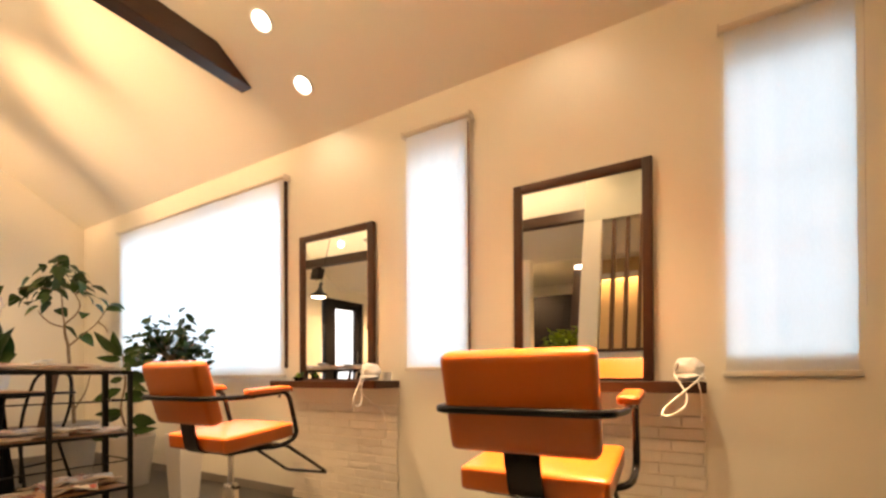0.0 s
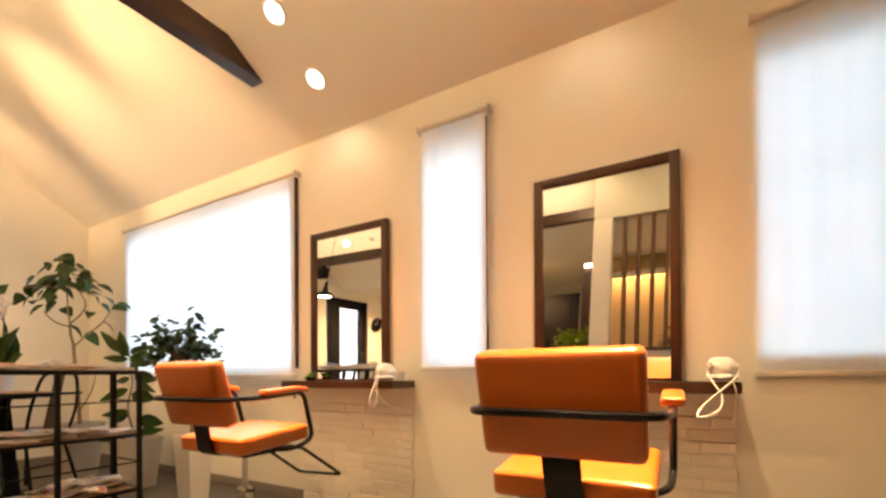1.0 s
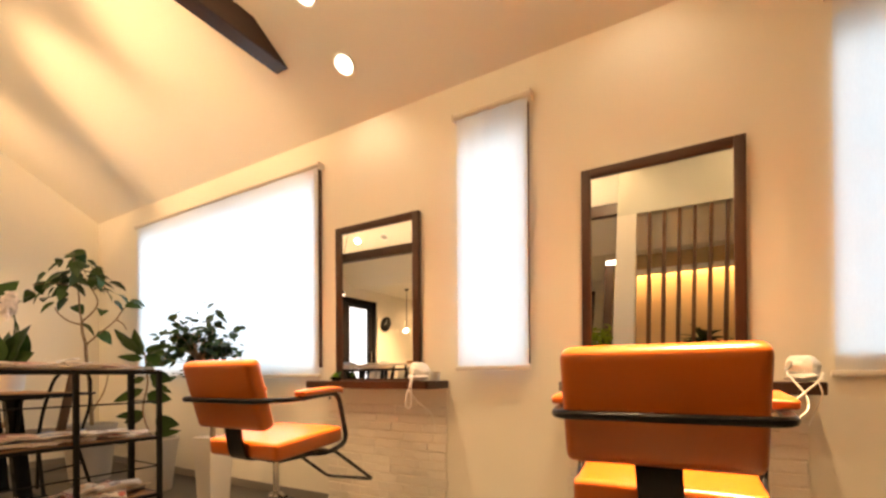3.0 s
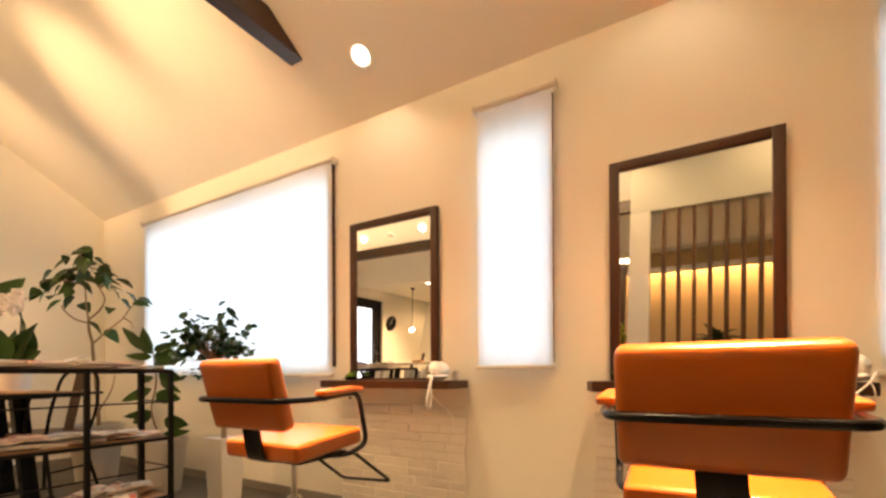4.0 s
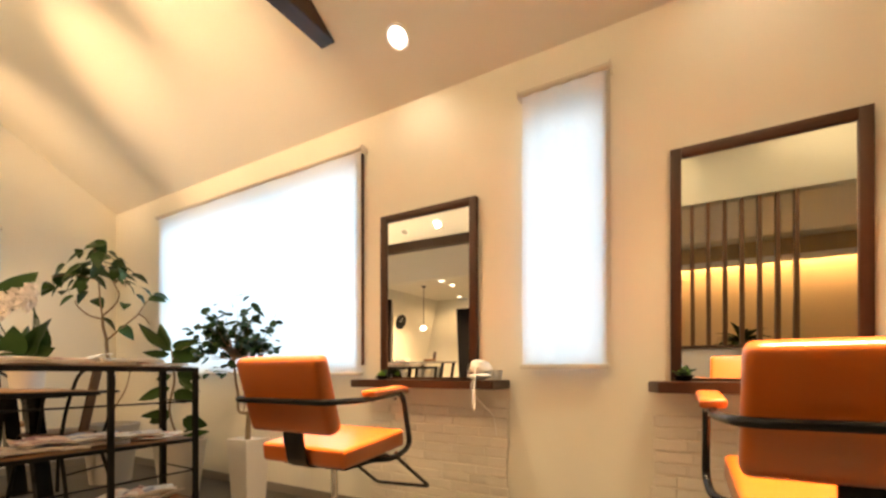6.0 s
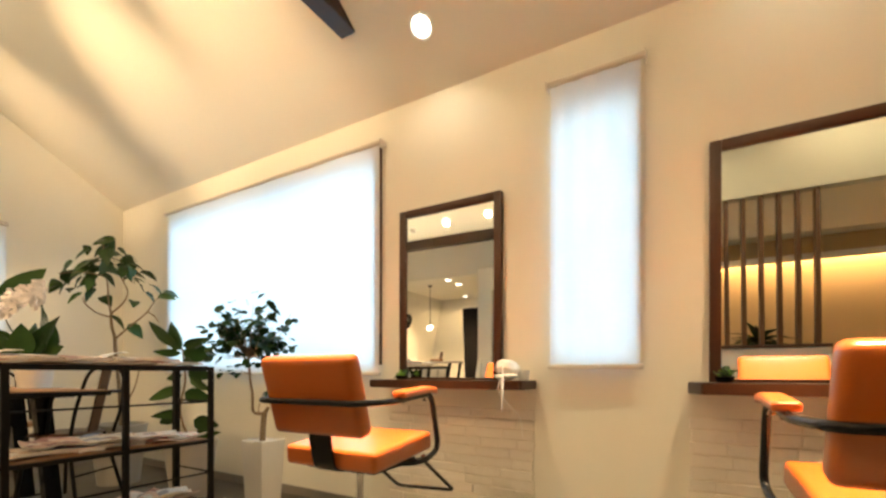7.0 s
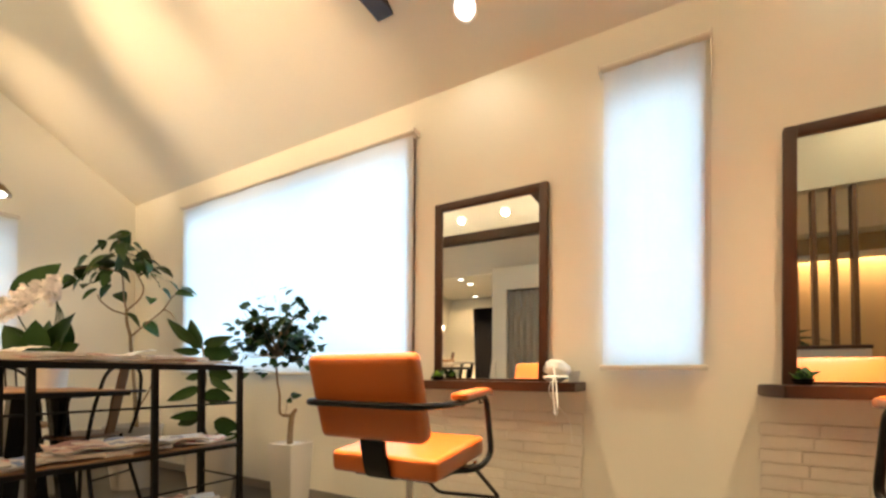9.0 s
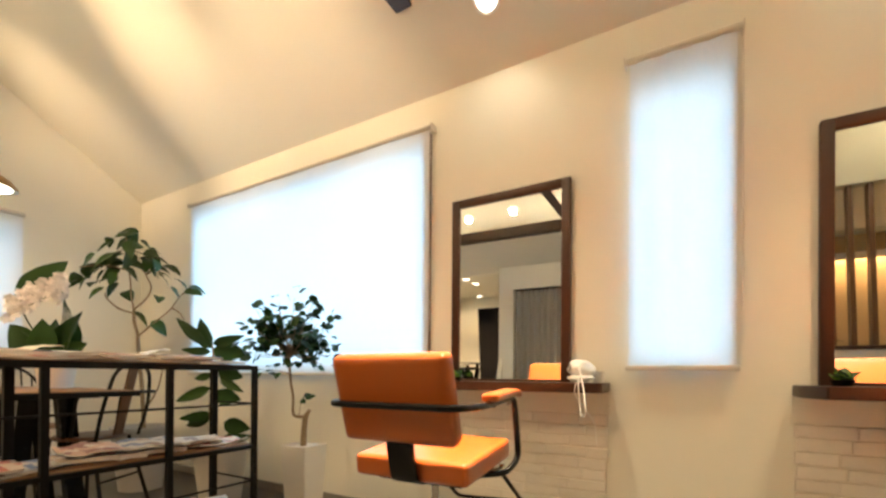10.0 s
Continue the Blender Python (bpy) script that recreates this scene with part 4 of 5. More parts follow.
part("upper_stem", bar(local(spline([beside(FIC, u, z) for u, z in ((0.008, 0.612), (-0.02, 0.606), (-0.052, 0.612), (-0.064, 0.64), (-0.064, 0.72), (-0.078, 0.80), (-0.088, 0.93), (-0.085, 1.02))]), FIC), 0.0095, 8, 0.006), BARK, fic)
SMALL = leaf_mesh("small_leaf", 0.070, 0.056, LEAFDARK, 0.22, 0.15, 0.3, n=6)
rng = random.Random(8)
TUFTS = []
for i in range(46):
    u = Vector((rng.gauss(0, 1), rng.gauss(0, 1), rng.gauss(0, 0.8))).normalized() * rng.uniform(0.40, 1.0)
    TUFTS.append(beside(FIC, -0.083 + u.x * (0.235 if u.z > -0.5 else 0.17), 1.085 + u.z * 0.178, u.y * 0.20))
TUFTS += [beside(FIC, u, z, w) for u, z, w in ((-0.34, 1.02, 0.02), (-0.33, 0.965, 0.0), (-0.30, 0.945, 0.03), (-0.27, 1.19, 0.0), (-0.16, 1.245, 0.03), (-0.062, 1.262, 0.0), (0.05, 1.23, -0.03), (0.155, 1.15, 0.0),
                                               (0.155, 1.01, 0.02), (0.10, 0.90, 0.0), (0.06, 0.92, 0.05), (0.13, 0.95, -0.03))]
for q in TUFTS:
    a = beside(FIC, -0.088, 0.93 + 0.05 * rng.random())
    m = (a + q) / 2 + Vector((0, 0, -0.02))
    part("twig", bar(local(spline([a, m, q], 4), FIC), 0.0035, 5, 0.0014), BARK, fic)
    for k in range(6):
        s = rng.uniform(0.58, 1.10)
        p = a.lerp(q, s) + Vector((rng.uniform(-0.04, 0.04), rng.uniform(-0.04, 0.04), rng.uniform(-0.035, 0.035)))
        d = (q - a)
        leaf_at(SMALL, fic, FIC, p, math.degrees(math.atan2(d.y, d.x)) + rng.uniform(-95, 95), rng.uniform(-35, 65), rng.uniform(-70, 70), rng.uniform(0.6, 0.95))
part("twig", bar(local(spline([beside(FIC, -0.07, 0.84), beside(FIC, -0.15, 0.86), beside(FIC, -0.23, 0.855)], 4), FIC), 0.003, 5, 0.0015), BARK, fic)
for k in range(7):
    leaf_at(SMALL, fic, FIC, beside(FIC, -0.25 + 0.018 * k, 0.850 + 0.014 * (k % 3)), rng.uniform(0, 360), rng.uniform(-20, 30), 0, 0.7)
part("twig", bar(local(spline([beside(FIC, -0.03, 0.615), beside(FIC, -0.02, 0.68), beside(FIC, 0.0, 0.71)], 4), FIC), 0.003, 5, 0.0015), BARK, fic)
for k in range(5):
    leaf_at(SMALL, fic, FIC, beside(FIC, -0.02 + 0.010 * k, 0.70 + 0.008 * (k % 3)), RIGHT + rng.uniform(-70, 70), rng.uniform(-10, 50), 30, 0.6)


# ---- table group ----
tab = thing("cafe_table", -4.554, -1.11, 0, "black stained table on thick slanted black legs", "table")
part("tabletop", bevelled(-0.63, -0.275, 0.740, 0.63, 0.275, 0.745, 0.002), OAK, tab, "worn wooden top")
part("apron", bevelled(-0.632, -0.277, 0.712, 0.632, 0.277, 0.739, 0.003), IRON, tab, "black steel rim")
for sx in (-0.27, 0.18):
    for sy in (-1, 1):
        bm = boxes((sx - 0.04, sy * 0.085 - 0.04, 0.012, sx + 0.04, sy * 0.085 + 0.04, 0.69))
        for v in bm.verts:
            v.co.y += sy * 0.06 * (1 - v.co.z / 0.69)
        part("leg", bm, BLACKMETAL, tab, smooth=False)
    part("foot_plate", bevelled(sx - 0.06, -0.26, 0, sx + 0.06, 0.26, 0.012, 0.003), BLACKMETAL, tab)
    part("leg_bar", boxes((sx - 0.05, -0.24, 0.69, sx + 0.05, 0.24, 0.711)), BLACKMETAL, tab, smooth=False)


def cafe_chair(x, y, yaw, label):
    """A bent steel tube chair with wooden seat and back slat, facing +y before the turn."""
    o = thing("cafe_chair", x, y, 0, label, "chair", "cafe chairs")
    turn = Matrix.Rotation(radians(yaw), 4, "Z")

    def add(name, bm, mat):
        return part(name, turned(bm, turn), mat, o)

    add("back_hoop", bar(rounded([(-0.17, -0.17, 0.44), (-0.19, -0.22, 0.62), (-0.14, -0.27, 0.885), (0.14, -0.27, 0.885), (0.19, -0.22, 0.62), (0.17, -0.17, 0.44)], 0.10, 8), 0.010), IRON)
    add("back_slat", ribbon([(0, -0.165, 0.45), (0, -0.21, 0.64), (0, -0.265, 0.87)], 0.07, 0.012), WALNUT)
    add("seat", turned(lathe([(0.001, 0.445), (0.18, 0.442), (0.195, 0.45), (0.18, 0.462), (0.001, 0.458)], 28), Matrix.Identity(4)), WALNUT)
    add("arm_rail", bar(rounded([(-0.17, -0.02, 0.45), (-0.17, -0.06, 0.72), (-0.17, -0.30, 0.725), (0.17, -0.30, 0.725), (0.17, -0.06, 0.72), (0.17, -0.02, 0.45)], 0.06, 6), 0.009), IRON)
    for sx in (-1, 1):
        add("leg", bar([(sx * 0.14, -0.13, 0.445), (sx * 0.19, -0.23, 0.0)], 0.011), IRON)
        add("leg", bar([(sx * 0.14, 0.13, 0.445), (sx * 0.18, 0.18, 0.0)], 0.011), IRON)
    add("stretcher", bar([(-0.165, -0.19, 0.20), (0.165, -0.19, 0.20)], 0.007), IRON)
    return o


cafe_chair(-4.42, -0.875, 119, "bent steel cafe chair with a wooden back slat beside the table")


def spindle_chair(x, y, yaw, label):
    """A chair with a hooped spindle back, facing +y before the turn."""
    o = thing("spindle_chair", x, y, 0, label, "chair")
    turn = Matrix.Rotation(radians(yaw), 4, "Z")

    def add(name, bm, mat):
        return part(name, turned(bm, turn), mat, o)

    hoop = [(0.20 * math.cos(a), -0.19 - 0.06 * math.sin(a), 0.46 + 0.42 * math.sin(a) ** 0.7) for a in (math.pi * i / 18 for i in range(19))]
    add("back_hoop", bar(hoop, 0.010), IRON)
    for i in range(5):
        u = -0.12 + 0.06 * i
        top = 0.46 + 0.42 * (1 - (u / 0.20) ** 2) ** 0.35
        add("spindle", bar([(u, -0.18, 0.46), (u * 1.05, -0.245, top)], 0.006), IRON)
    add("seat", lathe([(0.001, 0.440), (0.19, 0.440), (0.205, 0.452), (0.19, 0.465), (0.001, 0.460)], 28), OAK)
    for sx in (-1, 1):
        for sy in (-1, 1):
            add("leg", bar([(sx * 0.13, sy * 0.13, 0.44), (sx * 0.19, sy * 0.19, 0.0)], 0.013, 8, 0.010), IRON)
    return o


spindle_chair(-5.33, -0.917, -85, "black spindle-back chair tucked at the table")


def pendant(x, y, z, top, label):
    o = thing("pendant_lamp", x, y, z, label, "lamp", "pendant lamps")
    shade = part("shade", lathe([(0.13, 0.0), (0.128, 0.012), (0.10, 0.05), (0.045, 0.085), (0.030, 0.14), (0.024, 0.145), (0.040, 0.083), (0.095, 0.046), (0.122, 0.008)], 32), BRASS if y > -2 else BLACKMETAL, o, "dark metal cone shade")
    part("bulb", lathe([(0.001, -0.012), (0.09, -0.008), (0.116, 0.006), (0.10, 0.03), (0.001, 0.05)], 20), LAMPWHITE, shade, "glowing bulb")
    part("socket", lathe([(0.022, 0.14), (0.026, 0.20), (0.012, 0.23)], 16), BLACKMETAL, o)
    part("cord", bar([(0, 0, 0.225), (0, 0, top - z)], 0.004, 6), BLACKMETAL, o)
    return o


pendant(-4.91, -1.215, 1.970, vault(-1.215), "brass pendant lamp with a glowing bulb over the table")
pendant(-4.65, -2.40, 1.93, vault(-2.40), "black cone pendant lamp with a glowing bulb")

# white orchids on the table
ORC = (-4.68, -0.963, 0.745)
orc = thing("orchid", *ORC, "white orchids with broad dark leaves in a pale pot", "plant")
part("pot", lathe([(0.085, 0), (0.11, 0.20), (0.116, 0.21), (0.10, 0.21), (0.09, 0.17), (0.001, 0.17)], 24), POT, orc)
part("soil", lathe([(0.001, 0.172), (0.091, 0.172), (0.094, 0.178), (0.001, 0.186)], 18), SOIL, orc)
ORCLEAF = leaf_mesh("orchid_leaf", 0.25, 0.19, LEAFDARK, 0.15, 0.22, n=8)
for (u0, z0, w0), (u1, z1, w1), sz, tn in (((-0.08, 0.96, -0.04), (-0.27, 1.15, -0.08), 1.0, 10), ((-0.06, 0.95, -0.02), (-0.20, 1.08, -0.06), 0.9, -25), ((-0.02, 0.95, -0.05), (-0.03, 1.15, -0.08), 0.9, 20),
                                           ((0.03, 0.95, 0.0), (0.095, 1.25, 0.03), 1.15, -30), ((0.0, 0.95, 0.02), (0.05, 1.18, 0.06), 1.0, 40), ((-0.05, 0.95, 0.05), (-0.13, 1.18, 0.10), 1.0, -10),
                                           ((0.04, 0.95, -0.03), (0.20, 1.02, -0.03), 0.7, 0), ((-0.09, 0.96, 0.0), (-0.33, 1.06, 0.02), 0.95, 15)):
    leaf_to(ORCLEAF, orc, ORC, beside(ORC, u0, z0, w0), beside(ORC, u1, z1, w1), sz, tn)
UPLEAF = leaf_mesh("tall_orchid_leaf", 0.42, 0.24, LEAFDARK, 0.06, 0.1, n=10)
leaf_to(UPLEAF, orc, ORC, beside(ORC, -0.37, 1.30, 0.12), beside(ORC, -0.05, 1.58, 0.12), 1.0, 0)
part("leaf_stalk", bar(local(spline([beside(ORC, -0.05, 0.94, 0.06), beside(ORC, -0.28, 1.15, 0.12), beside(ORC, -0.37, 1.34, 0.12)]), ORC), 0.006, 6, 0.004), LEAFDARK, orc)
PET = leaf_mesh("petal", 0.042, 0.044, PETAL, 0.15, 0.15, n=4)
rng = random.Random(3)
FACE = math.degrees(math.atan2(-WAY[1], -WAY[0]))
for j in range(7):
    k = j / 6
    su, sz, eu, ez, dw = -0.04 + 0.14 * k, 1.455 - 0.12 * k, -0.36 + 0.14 * k, 1.335 - 0.15 * k, 0.08 - 0.16 * k
    st = spline([beside(ORC, 0.02 * j - 0.05, 0.95, dw / 2), beside(ORC, -0.02 + 0.028 * j, 1.18, dw * 0.8), beside(ORC, su + 0.012, sz - 0.05, dw), beside(ORC, su, sz, dw),
                 beside(ORC, su * 0.66 + eu * 0.34, sz * 0.66 + ez * 0.34 + 0.012, dw), beside(ORC, su * 0.33 + eu * 0.67, sz * 0.33 + ez * 0.67 + 0.008, dw), beside(ORC, eu, ez, dw)], 8)
    part("flower_stem", bar(local(st, ORC), 0.0024, 6, 0.0015), LEAF, orc)
    for i in range(10):
        p = st[int((len(st) - 1) * (0.40 + 0.60 * i / 9))] + Vector((rng.uniform(-0.014, 0.014), rng.uniform(-0.014, 0.014), rng.uniform(-0.034, 0.022)))
        a0, yw = rng.uniform(0, 72), FACE + rng.uniform(-35, 35)
        for q in range(5):
            o = leaf_at(PET, orc, ORC, p, yw, 0, 0, rng.uniform(0.9, 1.1), "petal")
            o.matrix_basis = o.matrix_basis @ Matrix.Rotation(radians(a0 + 72 * q), 4, "X") @ Matrix.Rotation(radians(-68), 4, "Y")


# ---- things on the counters ----
def hair_dryer(x, y, label, size, yaw, loop, tail):
    """A travel dryer wrapped in its crumpled white bag."""
    o = thing("hair_dryer", x, y, 0.8125, label, "hair dryer", "hair dryers")
    turn = Matrix.Rotation(radians(yaw), 4, "Z") @ Matrix.Scale(size, 4)
    r = random.Random(int(-x * 1000))
    shift = Vector((r.uniform(0, 9), r.uniform(0, 9), r.uniform(0, 9)))
    shell = bmesh.new()
    bmesh.ops.create_icosphere(shell, subdivisions=4, radius=1.0)
    for v in shell.verts:
        fold = 1 + 0.16 * noise.noise(v.co * 1.6 + shift) + 0.10 * abs(noise.noise(v.co * 3.7 + shift)) + 0.03 * noise.noise(v.co * 9 + shift)
        v.co = Vector((v.co.x * 0.062, v.co.y * 0.052, v.co.z * 0.050)) * fold
        v.co.z = max(v.co.z, -0.028)
    body = part("body", turned(shell, turn @ Matrix.Translation((0.008, 0.01, 0.062)) @ Matrix.Rotation(radians(12), 4, "Y")), WHITEPLASTIC, o, "crumpled white plastic wrap")
    part("intake_grille", turned(lathe([(0.001, 0.0), (0.016, 0.001), (0.019, 0.004), (0.019, 0.008)], 18), turn @ Matrix.Translation((-0.050, -0.012, 0.070)) @ Matrix.Rotation(radians(-70), 4, "Y")), CURTAIN, body, "grey intake grille")
    brim = bmesh.new()
    bmesh.ops.create_icosphere(brim, subdivisions=4, radius=1.0)
    for v in brim.verts:
        fold = 1 + 0.14 * noise.noise(v.co * 2.2 - shift)
        v.co = Vector((v.co.x * 0.066 * fold, v.co.y * 0.056 * fold, v.co.z * 0.015 + 0.010 * noise.noise(Vector((v.co.x * 2.4, v.co.y * 2.4, 0)) + shift)))
    low = min(v.co.z for v in brim.verts)
    part("wrap_skirt", turned(brim, turn @ Matrix.Translation((0.004, -0.004, 0.0005 - low))), WHITEPLASTIC, o, "crumpled lower fold of the wrap")
    part("cord", bar(spline(loop, 8), 0.0034, 8), WHITEPLASTIC, o, "thick white cord looped over the counter edge")
    part("cord_end", bar(spline(tail, 6), 0.0024, 6), WHITEPLASTIC, o)
    return o


hair_dryer(-1.623, -0.167, "white hair dryer with its cord looped over the counter edge", 0.90, 25,
           [(0.0, -0.02, 0.06), (0.01, -0.06, 0.055), (0.04, -0.13, -0.01), (0.062, -0.195, -0.075), (0.066, -0.205, -0.112), (0.05, -0.165, -0.132), (0.03, -0.115, -0.128), (0.018, -0.085, -0.09), (0.010, -0.075, -0.02), (0.004, -0.04, 0.03)],
           [(0.0, -0.066, 0.008), (-0.005, -0.072, -0.05), (0.03, -0.02, -0.12), (0.05, 0.06, -0.18), (0.055, 0.09, -0.28)])
hair_dryer(-0.025, -0.233, "white hair dryer with its cord twisted over the counter edge", 0.80, 20,
           [(-0.03, -0.02, 0.04), (-0.045, -0.035, 0.03), (-0.028, -0.075, -0.002), (-0.004, -0.10, -0.048), (-0.012, -0.14, -0.088), (-0.05, -0.18, -0.113), (-0.076, -0.19, -0.114), (-0.07, -0.17, -0.09), (-0.03, -0.115, -0.05), (0.025, -0.075, 0.0), (0.05, -0.03, 0.03)],
           [(0.03, -0.055, 0.006), (0.04, -0.066, -0.04), (0.045, 0.05, -0.10), (0.045, 0.15, -0.16)])
cup = thing("cup", -1.562, -0.080, 0.8125, "small white cup on the counter", "cup")
part("body", lathe([(0.022, 0), (0.028, 0.05), (0.025, 0.05), (0.019, 0.006), (0.001, 0.006)], 20), POT, cup)


PLUMP = leaf_mesh("plump_leaf", 0.050, 0.030, LEAFLIGHT, -0.15, 0.35, n=5)


def succulent(x, y, label):
    o = thing("succulent", x, y, 0.8125, label, "plant", "counter succulents")
    part("dish", lathe([(0.025, 0), (0.035, 0.022), (0.032, 0.022), (0.022, 0.008), (0.001, 0.008)], 18), BLACKMETAL, o)
    r = random.Random(int(-x * 100))
    for i in range(30):
        leaf_at(PLUMP if i % 3 else SMALL, o, (x, y, 0.8125), (x + r.uniform(-0.015, 0.015), y + r.uniform(-0.015, 0.015), 0.8295), r.uniform(0, 360), r.uniform(5, 75), 0, r.uniform(0.5, 0.8))
    return o


succulent(-2.277, -0.10, "small green succulent in a dark dish on the counter")
succulent(-0.743, -0.10, "small dark green succulent in a dark dish on the counter")

# ---- seen in the mirrors ----
cur = thing("curtain", -2.925, -3.955, 0.03, "grey pleated curtain drawn across the closet opening", "curtain")
bm = bmesh.new()
n = 96
for side in (0.0, 0.006):
    for z in (0.0, 1.98):
        for i in range(n + 1):
            bm.verts.new((-0.46 + 0.92 * i / n, 0.022 * math.sin(i * 0.62) + side, z))
bm.verts.ensure_lookup_table()
q = n + 1
for i in range(n):
    for s in (0, 2 * q):
        bm.faces.new([bm.verts[j] for j in (s + i, s + i + 1, s + q + i + 1, s + q + i)])
part("cloth", batter(bm, 0.03), CURTAIN, cur)
part("rod", batter(bar([(-0.47, 0, 1.985), (0.47, 0, 1.985)], 0.010), 0.03), BLACKMETAL, cur)

clock = thing("wall_clock", WEST + 0.02, -5.02, 1.78, "round dark wall clock", "clock")
part("case", turned(lathe([(0.001, -0.018), (0.15, -0.018), (0.155, 0.0), (0.15, 0.018), (0.135, 0.018), (0.133, 0.006), (0.001, 0.006)], 36), Matrix.Rotation(radians(90), 4, "Y")), BLACKMETAL, clock)
part("pointer", boxes((0.008, -0.004, 0, 0.011, 0.004, 0.10), (0.008, 0.0, -0.004, 0.011, 0.07, 0.004)), WHITEPLASTIC, clock, smooth=False)
speaker = thing("loudspeaker", -5.15, -2.765, 2.295, "small black box speaker fixed under the long beam", "speaker")
case = part("case", bevelled(-0.08, -0.06, 0.03, 0.08, 0.06, 0.205, 0.008), BLACKMETAL, speaker)
part("grille", bevelled(-0.072, 0.061, 0.04, 0.072, 0.070, 0.195, 0.004), IRON, case, "dark cloth grille")
part("bracket", boxes((-0.03, -0.03, 0.206, 0.03, 0.03, 0.234)), BLACKMETAL, speaker, smooth=False)
pendant2 = thing("small_pendant", -4.875, -4.58, 1.53, "small glass pendant lamp on a long black cord", "lamp")
part("globe", lathe([(0.001, 0.0), (0.04, 0.012), (0.055, 0.045), (0.04, 0.08), (0.012, 0.09)], 20), LAMPWHITE, pendant2)
part("cord", bar([(0, 0, 0.085), (-0.147, 0, 0.86)], 0.006, 6), BLACKMETAL, pendant2)
part("canopy", turned(lathe([(0.04, 0.845), (0.04, 0.87)], 16), Matrix.Translation((-0.147, 0, 0))), BLACKMETAL, pendant2)
bd = thing("black_door", -4.49, -5.7, 0, "tall black door in the rear wall", "door")
SIDE = Matrix.Translation((0, 0, 1.5)) @ Matrix(((1, 0, -0.06, 0), (0, 1, 0, 0), (0, 0, 1, 0), (0, 0, 0, 1))) @ Matrix.Translation((0, 0, -1.5))
leaf = part("leaf", turned(batter(bevelled(-0.24, -0.03, 0.01, 0.33, 0.03, 2.04, 0.004)), SIDE), BLACKDOOR, bd)
part("handle", turned(batter(bar(rounded([(0.19, 0.03, 0.95), (0.19, 0.08, 0.95), (0.19, 0.08, 1.15), (0.19, 0.03, 1.15)], 0.02), 0.008)), SIDE), CHROME, leaf)
fd = thing("dark_door", -1.985, -4.70, 0, "dark brown wooden panel door", "door")
leaf = part("leaf", bevelled(-0.315, -0.03, 0.01, 0.315, 0.03, 1.95, 0.004), BLACKDOOR, fd)
part("panel", bevelled(-0.2, 0.031, 1.05, 0.2, 0.04, 1.80, 0.006), BLACKDOOR, leaf)
part("handle", bar(rounded([(0.25, 0.03, 0.95), (0.25, 0.07, 0.95), (0.25, 0.07, 1.1), (0.25, 0.03, 1.1)], 0.02), 0.008), CHROME, leaf)
post = thing("wooden_post", -1.135, -2.75, 0, "dark wooden post with a small lamp on top", "post")
part("shaft", bevelled(-0.045, -0.045, 0, 0.045, 0.045, 1.93, 0.006), DARKWOOD, post)
part("lamp_head", bevelled(-0.03, -0.02, 1.932, 0.07, 0.07, 1.972, 0.006), LAMPWHITE, post, "small glowing lamp")
desk = thing("reception_desk", -5.0, -4.77, 0, "dark reception desk with an open shelf under its top", "desk")
part("top", bevelled(-0.68, -0.24, 0.935, 0.68, 0.24, 0.967, 0.006), CURTAIN, desk, "grey laminate top")
part("shelf", bevelled(-0.64, -0.20, 0.66, 0.64, 0.20, 0.68, 0.004), DARKWOOD_X, desk)
for lx in (-0.64, 0.0, 0.64):
    for ly in (-0.2, 0.2):
        part("leg", boxes((lx - 0.02, ly - 0.02, 0, lx + 0.02, ly + 0.02, 0.933)), BLACKMETAL, desk, smooth=False)
r = random.Random(4)
for i, (px, hgt) in enumerate(((-0.5, 0.13), (-0.32, 0.17), (-0.16, 0.10), (0.14, 0.16), (0.32, 0.12), (0.48, 0.18))):
    f = thing("storage_box", -5.0 + px, -4.72, 0.681, "white cardboard storage box on the desk shelf", "box", "desk boxes")
    body = part("body", bevelled(-0.06, -0.09, 0, 0.06, 0.09, hgt, 0.004), PAPER, f)
    part("lid", bevelled(-0.063, -0.093, hgt + 0.001, 0.063, 0.093, hgt + 0.014, 0.003), POT, body)
paper = thing("paper_stack", -5.25, -4.68, 0.968, "stack of white papers on the desk", "papers")
part("sheets", turned(bevelled(-0.11, -0.08, 0, 0.11, 0.08, 0.05, 0.003), Matrix.Rotation(radians(12), 4, "Z")), PAPER, paper)
card = thing("card_holder", -4.70, -4.70, 0.968, "small wooden card holder on the desk", "holder")
part("tray", bevelled(-0.10, -0.05, 0, 0.10, 0.05, 0.045, 0.004), OAK, card)
part("back", bevelled(0.03, -0.045, 0.046, 0.085, -0.03, 0.17, 0.003), DARKWOOD, card)
bush = thing("bright_shrub", -1.21, -2.64, 0, "bright green bushy plant in a tall pot", "plant")
part("pot", lathe([(0.10, 0), (0.14, 0.86), (0.125, 0.86), (0.12, 0.80), (0.001, 0.80)], 20), POT, bush)
rng = random.Random(21)
BUSHLEAF = leaf_mesh("bush_leaf", 0.075, 0.04, LEAFBRIGHT, 0.3, 0.2, n=4)
for i in range(260):
    u = Vector((rng.gauss(0, 1), rng.gauss(0, 1), rng.gauss(0, 1))).normalized() * rng.uniform(0.4, 1)
    leaf_at(BUSHLEAF, bush, (-1.21, -2.64, 0), (-1.21 + u.x * 0.235, -2.64 + u.y * 0.17, 1.075 + u.z * 0.205), rng.uniform(0, 360), rng.uniform(-30, 50), 0, rng.uniform(0.8, 1.3))
palm = thing("palm", -0.245, -3.58, 0, "dark green palm in a white pot behind the slats", "plant")
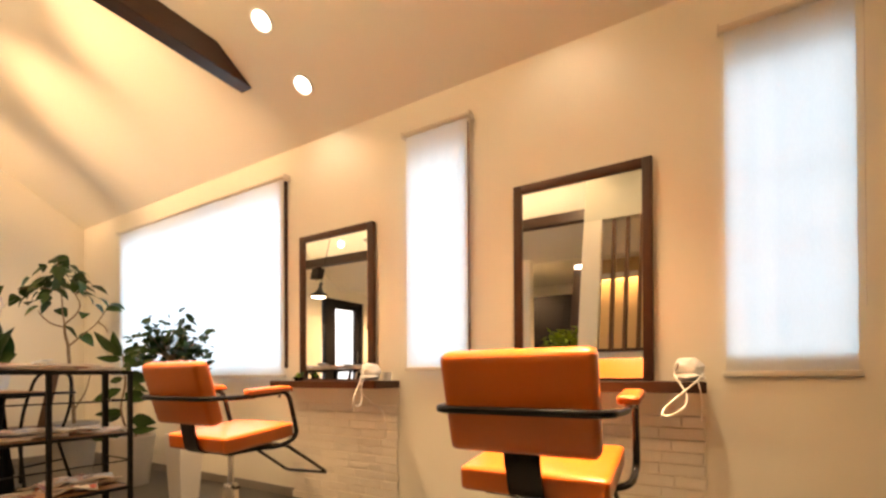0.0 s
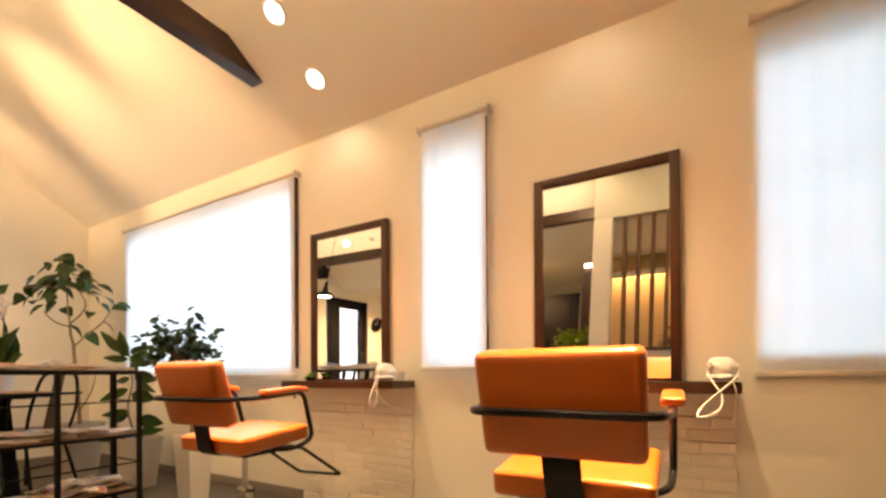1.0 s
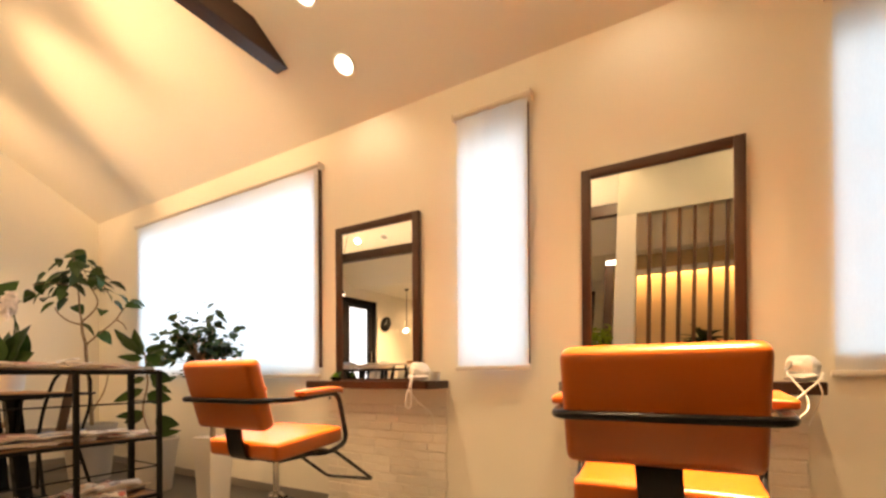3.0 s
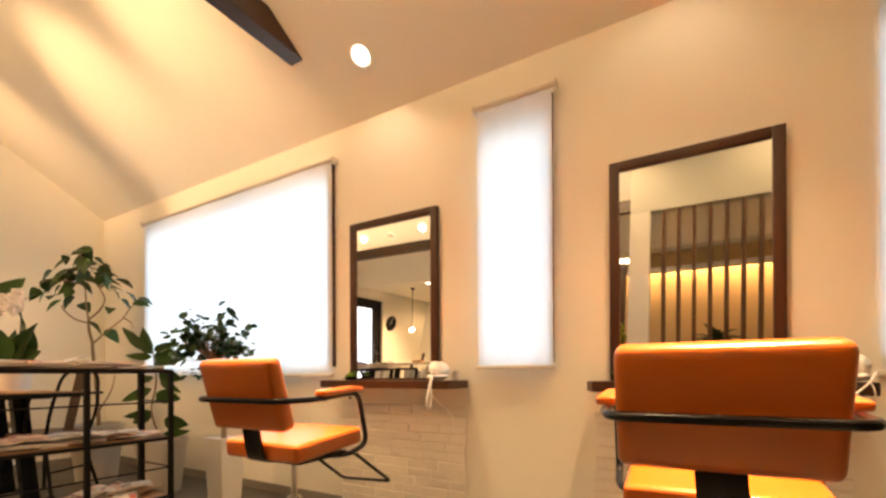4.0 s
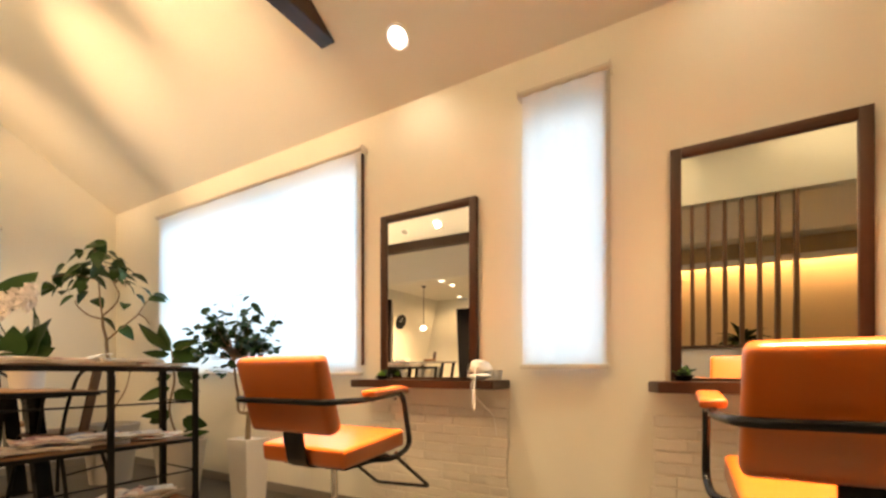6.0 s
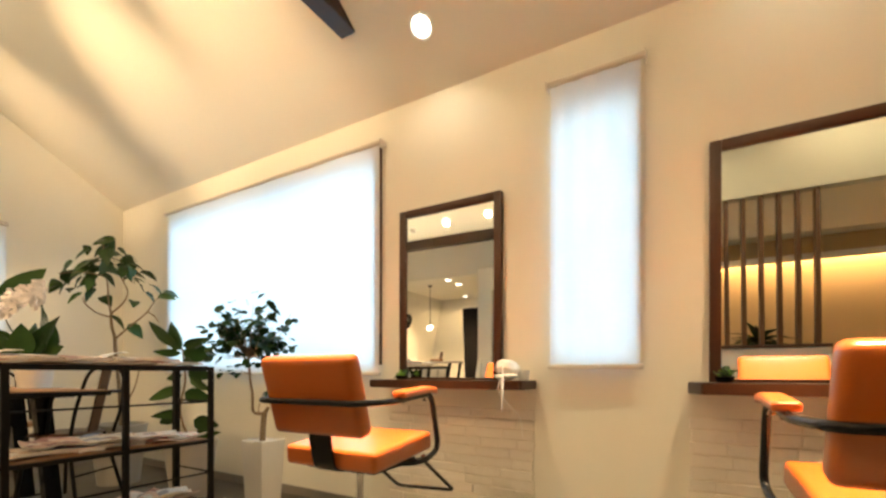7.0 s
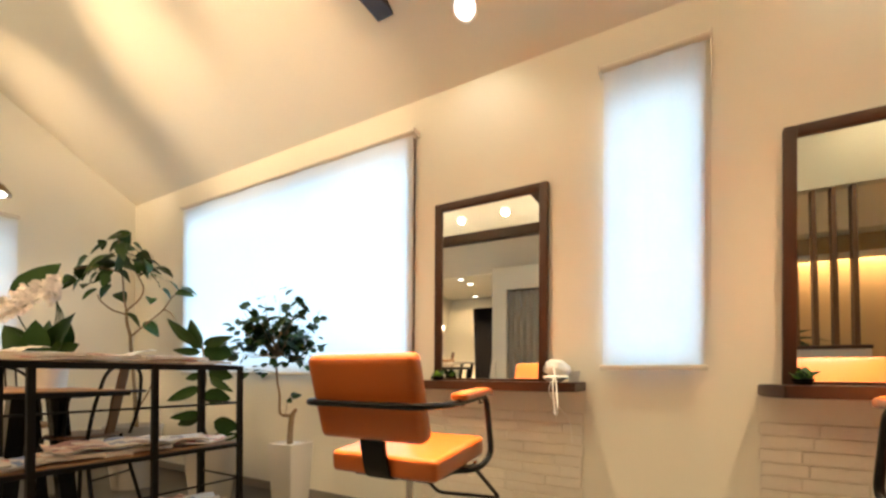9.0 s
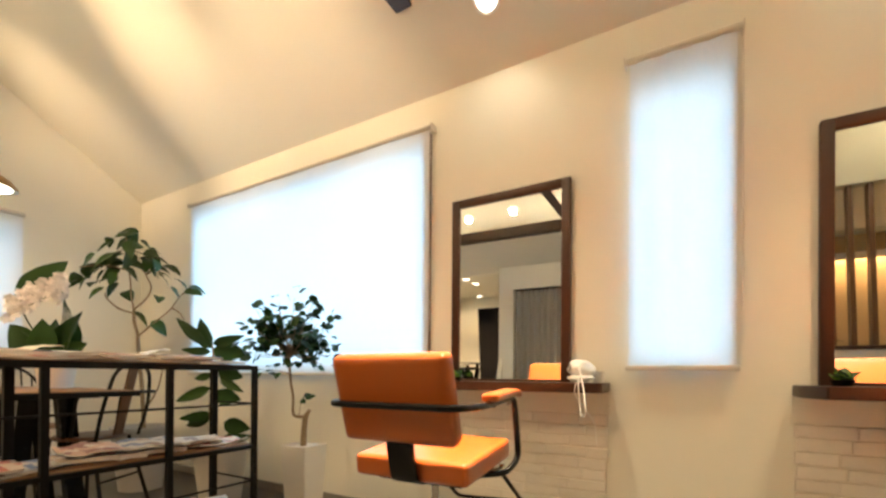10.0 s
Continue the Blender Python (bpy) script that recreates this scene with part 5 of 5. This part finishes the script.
part("pot", lathe([(0.13, 0), (0.18, 0.40), (0.165, 0.40), (0.15, 0.34), (0.001, 0.34)], 20), POT, palm)
part("stem", bar([(0, 0, 0.33), (0.01, 0.0, 1.01)], 0.03, 8, 0.02), BARK, palm)
FROND = leaf_mesh("frond", 0.30, 0.075, LEAFDARK, 0.75, 0.3, n=7)
for i in range(56):
    leaf_at(FROND, palm, (-0.245, -3.58, 0), (-0.235, -3.58, 1.01 + 0.012 * (i % 5)), i * 137.5, rng.uniform(-5, 62), 0, rng.uniform(0.6, 1.05))


# ---- brick panels under the counters, course by course ----
def brick_panel(name, x0, x1):
    o = thing(name, x0, -0.004, 0, "white painted brick panel with uneven courses under the counter", "wall panel", "brick panels")
    L = x1 - x0
    part("mortar_bed", boxes((0.02, -0.004, 0, L - 0.02, 0, 0.665)), MORTAR, o, smooth=False)
    part("plain_strip", boxes((0, -0.006, 0.667, L, 0, 0.769)), PLASTER, o, smooth=False)
    pitch = 0.0512
    cache = {}
    r = random.Random(int(L * 1000) + len(name))
    for row in range(13):
        z = 0.002 + row * pitch
        hgt = 0.0452 + 0.0012 * r.randrange(3)
        if z + hgt > 0.667:
            break
        a, last = -0.10 * r.random(), L - 0.004 * r.randrange(4)
        lead = 0.004 * r.randrange(5)
        while a < last - 0.02:
            run = 0.165 + 0.012 * r.randrange(7)
            b0, b1 = max(a + 0.0010, lead), min(a + run - 0.0010, last)
            a += run
            if last - a < 0.06:
                b1, a = last, last
            if b1 - b0 < 0.02:
                continue
            key = (round(b1 - b0, 3), round(hgt, 4), r.randrange(4))
            if key not in cache:
                bm = boxes((0, -0.0080 - 0.0011 * key[2], 0, key[0], -0.004, hgt))
                bmesh.ops.subdivide_edges(bm, edges=[e for e in bm.edges if e.calc_length() > 0.1], cuts=4)
                for v in bm.verts:
                    if v.co.y < -0.006:
                        v.co.z += 0.0034 if v.co.z < hgt / 2 else -0.0034
                        v.co.x += 0.0022 if v.co.x < 0.001 else -0.0022 if v.co.x > key[0] - 0.001 else 0.0
                        v.co.z += r.uniform(-0.0017, 0.0017)
                        v.co.y += r.uniform(-0.0007, 0.0007)
                cache[key] = put("brick", bm, BRICK, True)
            k = new("brick", cache[key])
            k.parent = o
            k.location = GRADE @ Vector((b0, 0, z))
    return o


brick_panel("brick_panel", -2.442, -1.529)
brick_panel("brick_panel", -0.870, 0.038)
